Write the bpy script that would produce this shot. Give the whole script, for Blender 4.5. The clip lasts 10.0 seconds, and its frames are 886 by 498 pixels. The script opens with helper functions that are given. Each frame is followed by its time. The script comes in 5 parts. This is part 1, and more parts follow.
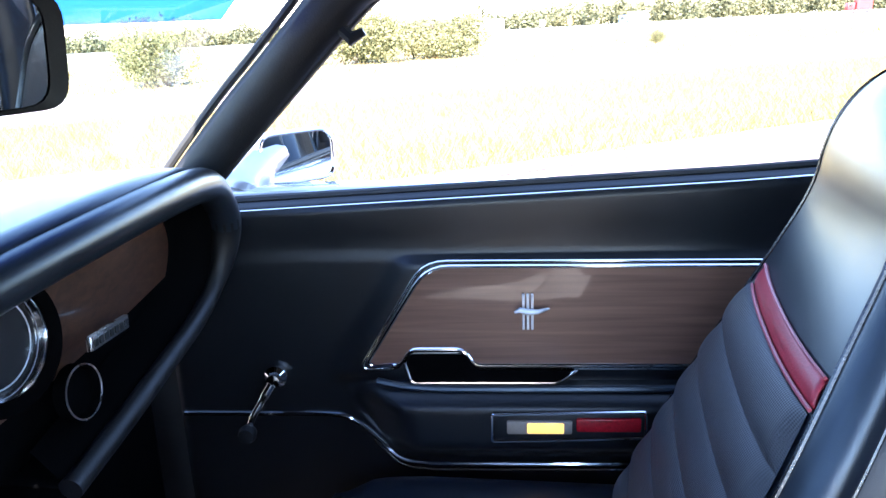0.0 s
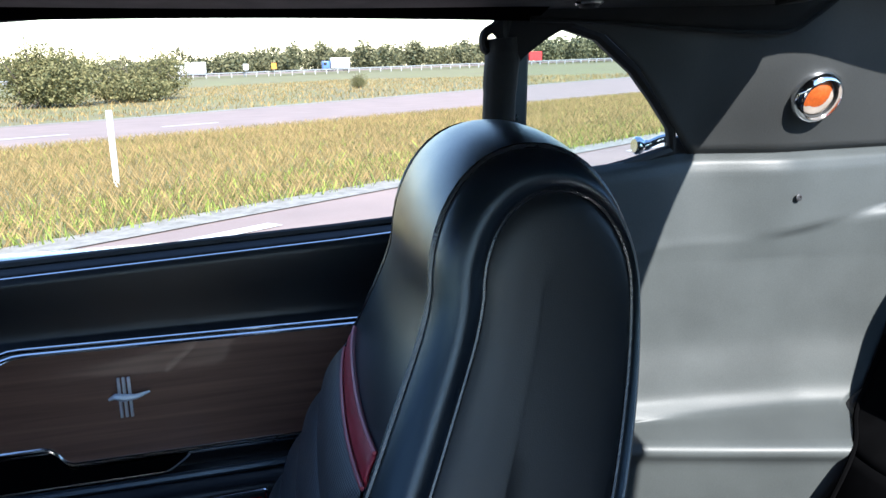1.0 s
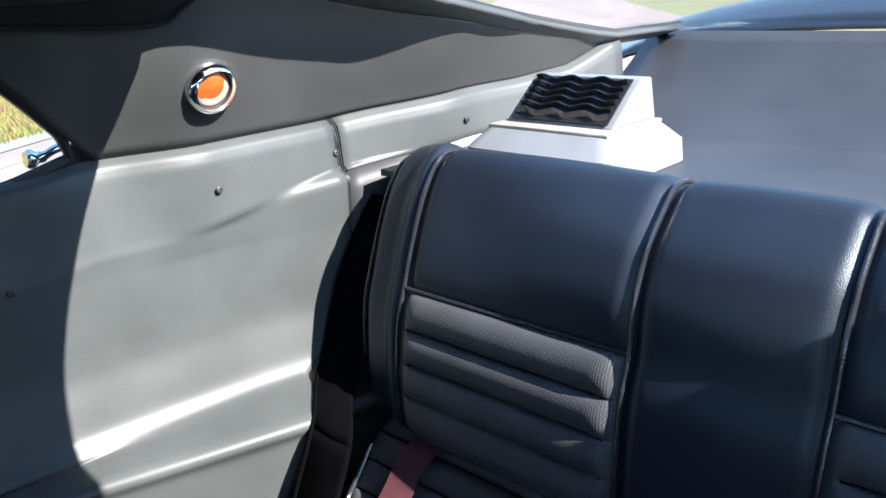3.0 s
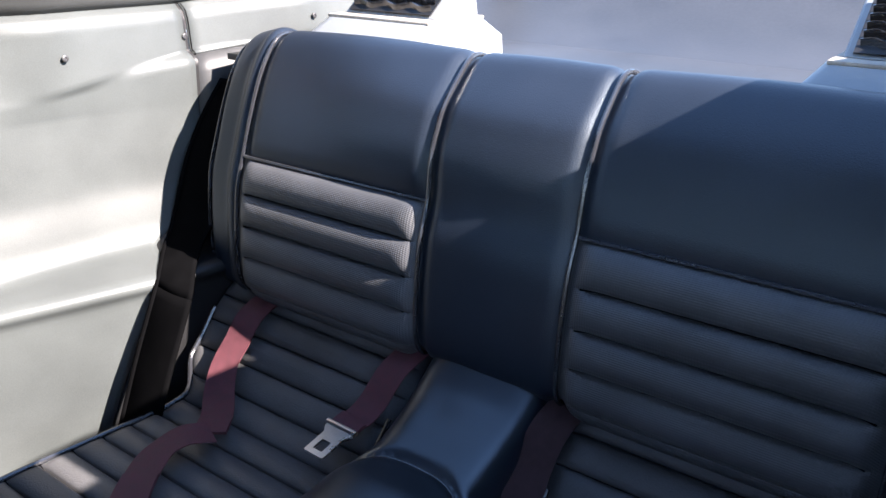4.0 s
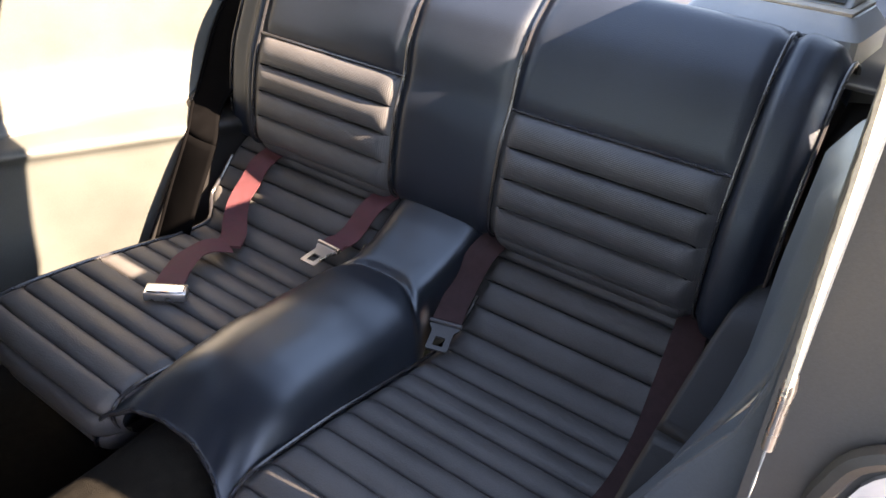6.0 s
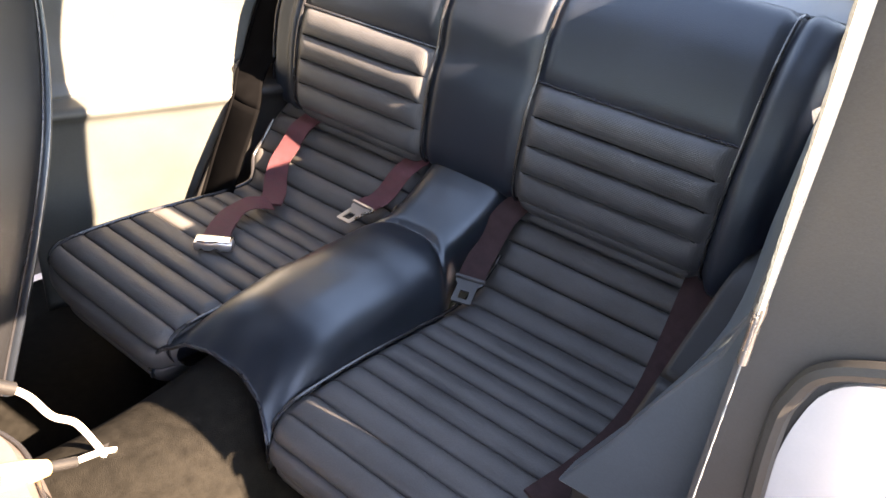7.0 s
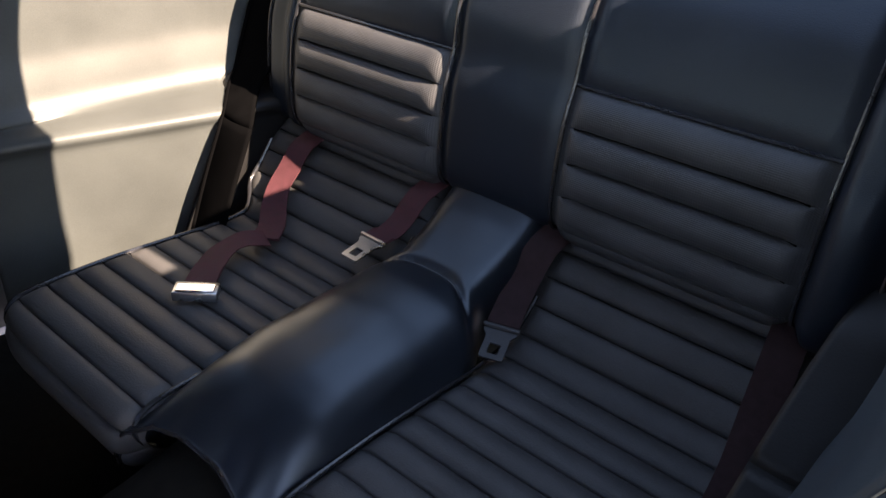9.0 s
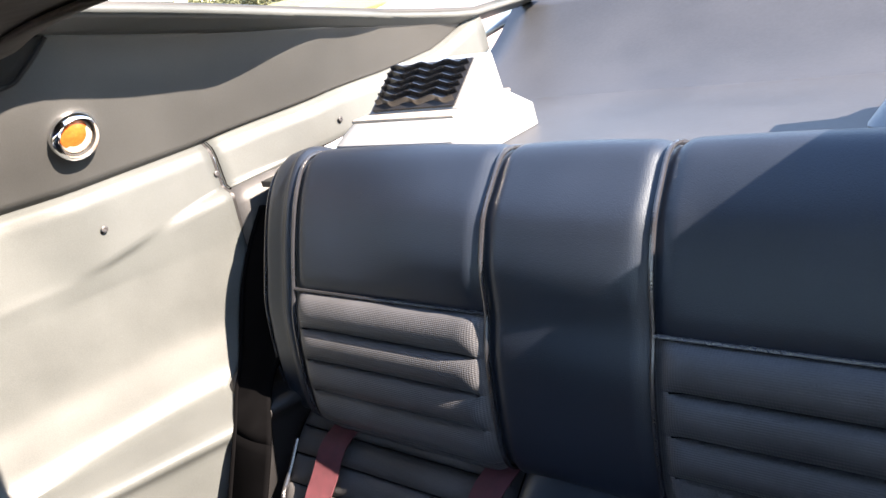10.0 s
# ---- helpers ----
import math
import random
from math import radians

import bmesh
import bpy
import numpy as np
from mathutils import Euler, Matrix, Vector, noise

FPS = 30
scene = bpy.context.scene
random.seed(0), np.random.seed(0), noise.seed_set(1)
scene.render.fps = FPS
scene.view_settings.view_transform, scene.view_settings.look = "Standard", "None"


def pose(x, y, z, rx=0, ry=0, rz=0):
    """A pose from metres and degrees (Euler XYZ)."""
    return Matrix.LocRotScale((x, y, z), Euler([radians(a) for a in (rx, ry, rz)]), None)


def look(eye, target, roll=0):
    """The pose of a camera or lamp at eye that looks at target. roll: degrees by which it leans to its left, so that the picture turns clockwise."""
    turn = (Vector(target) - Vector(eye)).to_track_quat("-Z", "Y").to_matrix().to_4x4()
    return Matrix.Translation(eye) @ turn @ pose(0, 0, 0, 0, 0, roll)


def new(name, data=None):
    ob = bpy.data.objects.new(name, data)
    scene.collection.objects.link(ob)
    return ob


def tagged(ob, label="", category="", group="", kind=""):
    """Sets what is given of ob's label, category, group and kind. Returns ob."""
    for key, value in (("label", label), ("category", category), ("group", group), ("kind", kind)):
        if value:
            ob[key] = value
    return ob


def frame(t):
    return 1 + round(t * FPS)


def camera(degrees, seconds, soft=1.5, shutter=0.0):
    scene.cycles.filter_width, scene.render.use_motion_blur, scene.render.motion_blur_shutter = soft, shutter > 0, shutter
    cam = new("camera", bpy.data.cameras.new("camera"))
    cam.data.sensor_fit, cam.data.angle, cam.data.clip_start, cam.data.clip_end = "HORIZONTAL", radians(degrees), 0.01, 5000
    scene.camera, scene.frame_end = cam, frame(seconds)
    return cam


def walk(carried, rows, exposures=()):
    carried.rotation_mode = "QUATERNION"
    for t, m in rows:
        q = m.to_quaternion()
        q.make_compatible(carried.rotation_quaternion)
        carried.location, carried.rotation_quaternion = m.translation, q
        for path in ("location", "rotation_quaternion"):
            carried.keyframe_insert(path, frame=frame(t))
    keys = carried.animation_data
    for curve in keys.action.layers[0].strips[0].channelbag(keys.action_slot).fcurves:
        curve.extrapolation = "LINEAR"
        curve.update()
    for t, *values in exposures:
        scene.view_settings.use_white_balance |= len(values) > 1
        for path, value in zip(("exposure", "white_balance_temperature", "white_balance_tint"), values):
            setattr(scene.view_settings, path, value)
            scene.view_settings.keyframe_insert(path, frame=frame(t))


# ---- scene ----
cam = camera(58.5, 10.0)
PATH = [
    (0, (-0.332, 0.03, 1.134), (1.579, 0.191, 0.564), -2.2),
    (0.5, (-0.3, -0.003, 1.146), (1.622, -0.248, 0.651), -0.2),
    (1, (-0.278, -0.139, 1.145), (1.586, -0.677, 0.66), -0.8),
    (1.5, (-0.26, -0.197, 1.166), (1.519, -0.953, 0.651), -2.9),
    (2, (-0.25, -0.253, 1.181), (1.401, -1.246, 0.646), -3.3),
    (2.5, (-0.243, -0.321, 1.211), (1.196, -1.583, 0.633), -4.0),
    (2.7, (-0.265, -0.36, 1.207), (1.106, -1.685, 0.604), -3.5),
    (3.8, (-0.465, -0.305, 1.132), (0.671, -1.792, 0.424), -0.5),
    (4, (-0.498, -0.293, 1.117), (0.578, -1.806, 0.375), 0.9),
    (4.5, (-0.58, -0.302, 1.114), (0.424, -1.82, 0.285), 3.2),
    (5, (-0.631, -0.232, 1.149), (0.374, -1.723, 0.273), 3.4),
    (5.5, (-0.68, -0.132, 1.17), (0.319, -1.605, 0.258), 4.0),
    (6, (-0.726, -0.057, 1.184), (0.268, -1.502, 0.223), 5.2),
    (7.3, (-0.79, 0.056, 1.212), (0.231, -1.328, 0.192), 6.4),
    (7.5, (-0.797, 0.075, 1.216), (0.234, -1.308, 0.205), 6.5),
    (8, (-0.807, 0.095, 1.229), (0.241, -1.285, 0.231), 5.8),
    (8.5, (-0.763, 0.013, 1.198), (0.294, -1.346, 0.18), 5.1),
    (9, (-0.652, -0.167, 1.145), (0.433, -1.497, 0.119), 2.7),
    (9.5, (-0.554, -0.316, 1.15), (0.638, -1.658, 0.266), -5.2),
    (10, (-0.471, -0.397, 1.201), (0.779, -1.804, 0.523), -12.7),
]
EXPOSURES = [(0, 3.65, 6000, 18), (0.5, 2.6, 5600, 14), (1, 1.75, 5800, 10), (1.5, 1.65, 5700, 10), (2, 1.6, 5800, 10), (2.5, 1.95, 5950, 11), (2.7, 2.05, 6050, 12), (3.8, 2.75, 6400, 18), (4, 2.95, 6500, 19), (4.5, 4.0, 6400, 19), (5, 4.25, 7500, 21), (5.5, 3.85, 9000, 23),
             (6, 3.95, 9700, 25), (7.3, 4.35, 10200, 25), (7.5, 4.35, 10300, 25), (8, 4.1, 10200, 25), (8.5, 3.1, 9500, 25), (9, 2.8, 8600, 23), (9.5, 3.35, 7500, 22), (10, 3.1, 7500, 20)]
walk(cam, [(t, look(eye, target, roll)) for t, eye, target, roll in PATH], EXPOSURES)

# ---- light ----
SUN = Vector((1.28, 0.14, -1.0)).normalized()      # the way the sunlight travels
sky = bpy.data.worlds.new("sky")
scene.world = sky
sky.use_nodes = True
nt = sky.node_tree
st = nt.nodes.new("ShaderNodeTexSky")
st.sky_type, st.sun_disc = "NISHITA", False
st.sun_elevation = math.asin(-SUN.z)
st.sun_rotation = math.atan2(-SUN.x, -SUN.y)
st.air_density, st.dust_density = 1.0, 0.05
nt.links.new(st.outputs[0], nt.nodes["Background"].inputs[0])
nt.nodes["Background"].inputs[1].default_value = 0.112
sun = new("sun", bpy.data.lights.new("sun", "SUN"))
sun.data.energy, sun.data.angle, sun.data.color = 4.2, radians(0.55), (1.0, 0.93, 0.82)
sun.matrix_world = look((0, 0, 0), SUN)


# ---- materials ----
def mat(name, color, rough=0.5, metal=0.0, var=0.25, scale=30.0, fine=400.0, bump=0.15, spec=0.5, coat=0.0, hue=None, island=0.0):
    """A procedural surface: base colour with a broad and a fine noise, and fine relief."""
    m = bpy.data.materials.new(name)
    m.use_nodes = True
    n, l = m.node_tree.nodes, m.node_tree.links
    b = n["Principled BSDF"]
    b.inputs["Roughness"].default_value = rough
    b.inputs["Metallic"].default_value = metal
    b.inputs["Specular IOR Level"].default_value = spec
    b.inputs["Coat Weight"].default_value = coat
    co = n.new("ShaderNodeTexCoord")
    big, small = n.new("ShaderNodeTexNoise"), n.new("ShaderNodeTexNoise")
    big.inputs["Scale"].default_value, big.inputs["Detail"].default_value = scale, 5
    small.inputs["Scale"].default_value, small.inputs["Detail"].default_value = fine, 3
    l.new(co.outputs["Object"], big.inputs["Vector"])
    l.new(co.outputs["Object"], small.inputs["Vector"])
    ramp = n.new("ShaderNodeValToRGB")
    lo = [c * (1 - var) for c in color]
    hi = [min(1, c * (1 + var)) for c in (hue or color)]
    ramp.color_ramp.elements[0].position, ramp.color_ramp.elements[1].position = 0.3, 0.7
    ramp.color_ramp.elements[0].color, ramp.color_ramp.elements[1].color = (*lo, 1), (*hi, 1)
    add = n.new("ShaderNodeMath")
    add.operation = "MULTIPLY_ADD"
    add.inputs[1].default_value = 0.3
    l.new(small.outputs["Fac"], add.inputs[0])
    sub = n.new("ShaderNodeMath")
    sub.operation = "MULTIPLY_ADD"
    sub.inputs[1].default_value, sub.inputs[2].default_value = 0.7, 0.0
    l.new(big.outputs["Fac"], sub.inputs[0])
    l.new(sub.outputs[0], add.inputs[2])
    src = add.outputs[0]
    if island:
        geo = n.new("ShaderNodeNewGeometry")
        mix = n.new("ShaderNodeMix")
        mix.inputs[0].default_value = island
        l.new(src, mix.inputs[2])
        l.new(geo.outputs["Random Per Island"], mix.inputs[3])
        src = mix.outputs[0]
    l.new(src, ramp.inputs[0])
    l.new(ramp.outputs[0], b.inputs["Base Color"])
    rr = n.new("ShaderNodeMapRange")
    rr.inputs[3].default_value, rr.inputs[4].default_value = rough * 0.8, min(1, rough * 1.2)
    l.new(big.outputs["Fac"], rr.inputs[0])
    l.new(rr.outputs[0], b.inputs["Roughness"])
    if bump:
        bp = n.new("ShaderNodeBump")
        bp.inputs["Strength"].default_value, bp.inputs["Distance"].default_value = bump, 0.002
        l.new(small.outputs["Fac"], bp.inputs["Height"])
        l.new(bp.outputs[0], b.inputs["Normal"])
    return m


def woven(name, color, rough, pitch, strength):
    """Embossed comfort-weave vinyl: small knobs in slanting rows."""
    m = mat(name, color, rough, var=0.2, scale=12, bump=0)
    n, l = m.node_tree.nodes, m.node_tree.links

    def calc(op, a, b=None):
        q = n.new("ShaderNodeMath")
        q.operation = op
        for k, v in ((0, a), (1, b)):
            if v is None:
                continue
            if isinstance(v, (int, float)):
                q.inputs[k].default_value = v
            else:
                l.new(v, q.inputs[k])
        return q.outputs[0]
    co, sp = n.new("ShaderNodeTexCoord"), n.new("ShaderNodeSeparateXYZ")
    l.new(co.outputs["Object"], sp.inputs[0])
    k = 2 * math.pi / pitch
    w = calc("SUBTRACT", sp.outputs[2], sp.outputs[1])
    a = calc("SINE", calc("MULTIPLY", calc("ADD", sp.outputs[0], w), k))
    b = calc("SINE", calc("MULTIPLY", calc("SUBTRACT", sp.outputs[0], w), k))
    h = calc("MULTIPLY", a, b)
    bp = n.new("ShaderNodeBump")
    bp.inputs["Strength"].default_value, bp.inputs["Distance"].default_value = strength, 0.0012
    l.new(h, bp.inputs["Height"])
    l.new(bp.outputs[0], n["Principled BSDF"].inputs["Normal"])
    return m


def wood(name, lo=(0.15, 0.072, 0.046), hi=(0.27, 0.142, 0.094)):
    m = mat(name, (0.20, 0.085, 0.05), 0.35, var=0.1, bump=0.05, coat=0.3)
    n, l = m.node_tree.nodes, m.node_tree.links
    co, mp, no = n.new("ShaderNodeTexCoord"), n.new("ShaderNodeMapping"), n.new("ShaderNodeTexNoise")
    mp.inputs["Scale"].default_value = (40, 3, 90)
    no.inputs["Scale"].default_value, no.inputs["Detail"].default_value, no.inputs["Distortion"].default_value = 1.2, 6, 0.6
    ramp = n.new("ShaderNodeValToRGB")
    ramp.color_ramp.elements[0].position, ramp.color_ramp.elements[1].position = 0.3, 0.72
    ramp.color_ramp.elements[0].color = (*lo, 1)
    ramp.color_ramp.elements[1].color = (*hi, 1)
    l.new(co.outputs["Object"], mp.inputs["Vector"])
    l.new(mp.outputs[0], no.inputs["Vector"])
    l.new(no.outputs["Fac"], ramp.inputs[0])
    l.new(ramp.outputs[0], n["Principled BSDF"].inputs["Base Color"])
    return m


def glass(name, tint=(1, 1, 1)):
    """A thin pane: clear, with the gloss of glass on it."""
    m = bpy.data.materials.new(name)
    m.use_nodes = True
    n, l = m.node_tree.nodes, m.node_tree.links
    n.remove(n["Principled BSDF"])
    clear, gloss, mix, fres = n.new("ShaderNodeBsdfTransparent"), n.new("ShaderNodeBsdfGlossy"), n.new("ShaderNodeMixShader"), n.new("ShaderNodeLayerWeight")
    clear.inputs["Color"].default_value = (*tint, 1)
    gloss.inputs["Roughness"].default_value = 0.02
    rise, lift = n.new("ShaderNodeMath"), n.new("ShaderNodeMath")
    rise.operation, lift.operation = "POWER", "MULTIPLY_ADD"
    rise.inputs[1].default_value = 5.0
    lift.inputs[1].default_value, lift.inputs[2].default_value = 0.16, 0.015
    fres.inputs["Blend"].default_value = 0.5
    l.new(fres.outputs["Facing"], rise.inputs[0])
    l.new(rise.outputs[0], lift.inputs[0])
    l.new(lift.outputs[0], mix.inputs[0])
    l.new(clear.outputs[0], mix.inputs[1])
    l.new(gloss.outputs[0], mix.inputs[2])
    l.new(mix.outputs[0], n["Material Output"].inputs["Surface"])
    return m


def glow(name, color, strength):
    m = mat(name, color, 0.3, var=0.1, bump=0)
    b = m.node_tree.nodes["Principled BSDF"]
    b.inputs["Emission Color"].default_value = (*color, 1)
    b.inputs["Emission Strength"].default_value = strength
    return m


# the blue of reflected sky is put into these two black vinyls
VINYL = mat("sky_blued_black_vinyl", (0.0105, 0.0142, 0.0205), 0.30, var=0.3, scale=9, fine=900, bump=0.12, spec=0.85)
VINYL_SOFT = mat("sky_blued_padded_vinyl", (0.0105, 0.0148, 0.0240), 0.41, var=0.3, scale=7, fine=700, bump=0.2, spec=0.62)
DOOR_VINYL = mat("door_panel_vinyl", (0.0085, 0.0095, 0.0115), 0.36, var=0.3, scale=9, fine=900, bump=0.12, spec=0.5)
CUSHION = mat("ribbed_cushion_vinyl", (0.064, 0.064, 0.067), 0.52, var=0.25, scale=10, fine=420, bump=0.3, spec=0.4)
WEAVE = woven("comfort_weave_vinyl", (0.060, 0.063, 0.070), 0.42, 0.0064, 0.28)
PIPING = mat("vinyl_piping", (0.022, 0.023, 0.027), 0.2, var=0.2, spec=0.8)
TRIM = mat("satin_charcoal_trim", (0.064, 0.071, 0.071), 0.44, var=0.3, scale=5, fine=600, bump=0.08, spec=0.4)
TRIM_UP = mat("satin_upper_trim", (0.046, 0.048, 0.048), 0.48, var=0.22, scale=6, fine=500, bump=0.1)
TRIM_DARK = mat("dark_satin_trim", (0.034, 0.035, 0.037), 0.5, var=0.22, scale=6, fine=500, bump=0.12)
# satin trim with the sky's blue reflection put into its colour
JAMB = mat("sky_blued_satin_trim", (0.040, 0.056, 0.073), 0.42, var=0.22, scale=6, fine=500, bump=0.12)
# pale colour holds the sunlight on the hanging belt
WEB_SUNLIT = mat("sunlit_pale_webbing", (0.34, 0.32, 0.28), 0.7, var=0.2, scale=200)
HEADLINER = mat("black_headliner", (0.0045, 0.0045, 0.005), 0.8, var=0.3, fine=800, bump=0.3)
CARPET = mat("black_carpet", (0.0085, 0.0082, 0.0074), 0.95, var=0.6, scale=60, fine=900, bump=1.0, spec=0.1)
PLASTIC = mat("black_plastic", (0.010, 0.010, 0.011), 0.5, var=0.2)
# near-black without gloss; its colour also stands in for shade in recesses and creases
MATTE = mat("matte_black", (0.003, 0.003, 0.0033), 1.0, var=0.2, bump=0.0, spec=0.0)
DARK_GROUND = mat("dark_bounce_ground", (0.045, 0.045, 0.047), 0.9, var=0.3, scale=0.8, fine=60, bump=0.3)
RUBBER = mat("black_rubber", (0.02, 0.02, 0.02), 0.6, var=0.3)
CHROME = mat("chrome", (0.82, 0.83, 0.85), 0.09, metal=1.0, var=0.05, bump=0.0)
STEEL = mat("brushed_steel", (0.62, 0.62, 0.63), 0.28, metal=1.0, var=0.15, bump=0.05)
WOOD = wood("walnut_applique")
# darker copy of the walnut, with the brow's shade put into its colour
WOOD_SHADED = wood("shaded_walnut_facing", (0.040, 0.018, 0.011), (0.105, 0.046, 0.026))
RED = mat("red_vinyl", (0.42, 0.03, 0.05), 0.38, var=0.2, scale=40)
WEB = mat("maroon_webbing", (0.080, 0.020, 0.028), 0.75, var=0.3, scale=80, fine=1500, bump=0.4)
# darker, browner copy of the maroon webbing, for the driver's-side belts
WEB_BROWN = mat("brownish_maroon_webbing", (0.044, 0.024, 0.026), 0.85, var=0.3, scale=80, fine=1500, bump=0.4, spec=0.2)
# darker copy of the steel; on the belt tongue its darkness is shade
DARK_STEEL = mat("dark_steel", (0.045, 0.045, 0.048), 0.45, metal=0.3, var=0.2, bump=0.05)
WEB_DARK = mat("black_webbing", (0.018, 0.017, 0.018), 0.8, var=0.3, fine=1500, bump=0.4)
BOX = mat("silver_grey_plastic", (0.21, 0.225, 0.235), 0.42, var=0.12, scale=12, fine=700, bump=0.1)
DUST = mat("dusty_beige_top", (0.30, 0.27, 0.23), 0.8, var=0.25, scale=40)
DECK = mat("painted_deck", (0.036, 0.039, 0.045), 0.45, var=0.25, scale=5, fine=160, bump=0.06)
SILVER = mat("silver_paint", (0.55, 0.55, 0.57), 0.25, metal=0.5, var=0.05, bump=0.02, coat=0.6)
ORANGE = mat("orange_lens", (0.48, 0.10, 0.02), 0.2, var=0.3, scale=120, bump=0.1, coat=0.5)
AMBER = glow("lit_courtesy_lens", (1.0, 0.48, 0.10), 0.2)
WARM = mat("white_lens", (0.40, 0.33, 0.27), 0.25, var=0.15)
REDLENS = mat("red_lens", (0.50, 0.012, 0.02), 0.2, var=0.25, scale=200)
MIRROR = mat("mirror_glass", (0.9, 0.9, 0.9), 0.01, metal=1.0, var=0.0, bump=0)
DIAL = mat("gauge_face", (0.012, 0.012, 0.013), 0.25, var=0.2, coat=0.6)
BRIGHT = mat("bright_pot_metal", (0.72, 0.73, 0.75), 0.38, metal=0.35, var=0.1, bump=0.0)
# grey lifted above the black vinyl, for the sun on the console pad
GREY_VINYL = mat("sunlit_grey_vinyl", (0.088, 0.076, 0.076), 0.45, var=0.25, scale=14, fine=600, bump=0.15)
CREAM = mat("orange_cream_plastic", (0.62, 0.40, 0.20), 0.35, var=0.25, scale=60, bump=0.05)
ROD = mat("bare_steel_rod", (0.58, 0.57, 0.55), 0.5, metal=0.2, var=0.2, scale=80)
LABEL = mat("pale_lettering", (0.55, 0.57, 0.6), 0.5, var=0.1)
GLASS = glass("clear_glass", (0.93, 0.97, 0.97))
GLASS_BLUE = glass("blue_shade_band", (0.10, 0.25, 0.60))
ASPHALT = mat("pinkish_asphalt", (0.28, 0.213, 0.190), 0.85, var=0.18, scale=0.7, fine=60, bump=0.3)
PAINT = mat("road_paint", (0.75, 0.75, 0.73), 0.7, var=0.12, scale=6, fine=80)
GRAVEL = mat("pale_gravel", (0.27, 0.255, 0.225), 0.9, var=0.35, scale=8, fine=50, bump=0.6)
SOIL = mat("dry_field", (0.27, 0.22, 0.12), 0.95, var=0.4, scale=0.25, fine=6, bump=0.3, hue=(0.15, 0.155, 0.06))
GRASS = mat("dry_grass", (0.135, 0.112, 0.034), 0.85, var=0.3, scale=0.5, fine=5, bump=0, hue=(0.265, 0.182, 0.074), island=0.5)
WEEDS = mat("green_weeds", (0.10, 0.15, 0.025), 0.8, var=0.4, scale=1.5, fine=9, bump=0, hue=(0.20, 0.25, 0.04), island=0.6)
LEAF = mat("tree_leaves", (0.060, 0.078, 0.036), 0.8, var=0.4, scale=0.03, fine=2, bump=0, hue=(0.120, 0.112, 0.055), island=0.4)
BUSH = mat("willow_leaves", (0.095, 0.105, 0.036), 0.8, var=0.35, scale=0.3, fine=4, bump=0, hue=(0.150, 0.135, 0.055), island=0.5)
BARK = mat("bark", (0.10, 0.08, 0.06), 0.9, var=0.3)
BLUE_P = mat("blue_paint", (0.08, 0.16, 0.45), 0.4, var=0.1)
WHITE_P = mat("white_paint", (0.75, 0.76, 0.78), 0.4, var=0.06)
RED_P = mat("red_paint", (0.50, 0.03, 0.03), 0.4, var=0.1)
GREEN_P = mat("green_paint", (0.02, 0.30, 0.20), 0.4, var=0.1)
GALV = mat("galvanised_steel", (0.42, 0.43, 0.44), 0.5, metal=0.6, var=0.15)
YELLOW_P = mat("orange_sign", (0.75, 0.28, 0.03), 0.5, var=0.1)


# ---- building helpers ----
BASE = {}


def thing(name, at, label, category, group="", kind=""):
    """An Empty at the base of a thing, which parents its parts."""
    ob = new(name)
    ob.empty_display_size = 0.05
    ob.location = at
    BASE[ob] = Vector(at)
    return tagged(ob, label, category, group, kind)


def part(name, bm, material, parent=None, label="", smooth=True, flat_angle=40, solid=0.0, bevel=0.0):
    """Links a bmesh given in world coordinates as one mesh object, under a thing or part."""
    base = BASE.get(parent, Vector())
    bmesh.ops.remove_doubles(bm, verts=bm.verts, dist=1e-6)
    bmesh.ops.recalc_face_normals(bm, faces=bm.faces)
    if base.length:
        bmesh.ops.translate(bm, verts=bm.verts, vec=-base)
    me = bpy.data.meshes.new(name)
    for f in bm.faces:
        f.smooth = smooth
    for e in bm.edges:
        if smooth and len(e.link_faces) == 2 and e.calc_face_angle(0) > radians(flat_angle):
            e.smooth = False
    bm.to_mesh(me)
    bm.free()
    me.materials.append(material)
    ob = new(name, me)
    if parent:
        ob.parent = parent
        BASE[ob] = base
    if solid:
        md = ob.modifiers.new("thickness", "SOLIDIFY")
        md.thickness, md.offset = solid, 0
    if bevel:
        md = ob.modifiers.new("edges", "BEVEL")
        md.width, md.segments, md.limit_method = bevel, 2, "ANGLE"
    if label:
        ob["label"] = label
    return ob


def single(name, bm, material, label, category, group="", kind="", **kw):
    """A thing of one mesh."""
    return tagged(part(name, bm, material, None, **kw), label, category, group, kind)


def sheet(f, nu, nv, u0=0.0, u1=1.0, v0=0.0, v1=1.0, bm=None, wrap=False):
    """A grid of quads over f(u, v)."""
    bm = bm or bmesh.new()
    rows = [[bm.verts.new(f(u0 + (u1 - u0) * i / nu, v0 + (v1 - v0) * j / nv)) for j in range(nv + 1)] for i in range(nu + (0 if wrap else 1))]
    for i in range(nu):
        a, b = rows[i], rows[(i + 1) % len(rows)]
        for j in range(nv):
            try:
                bm.faces.new((a[j], b[j], b[j + 1], a[j + 1]))
            except ValueError:
                pass
    return bm


def grid(f, us, vs):
    """A grid of quads over f at the given stations."""
    bm = bmesh.new()
    rows = [[bm.verts.new(f(u, v)) for v in vs] for u in us]
    for a, b in zip(rows, rows[1:]):
        for j in range(len(vs) - 1):
            bm.faces.new((a[j], b[j], b[j + 1], a[j + 1]))
    return bm


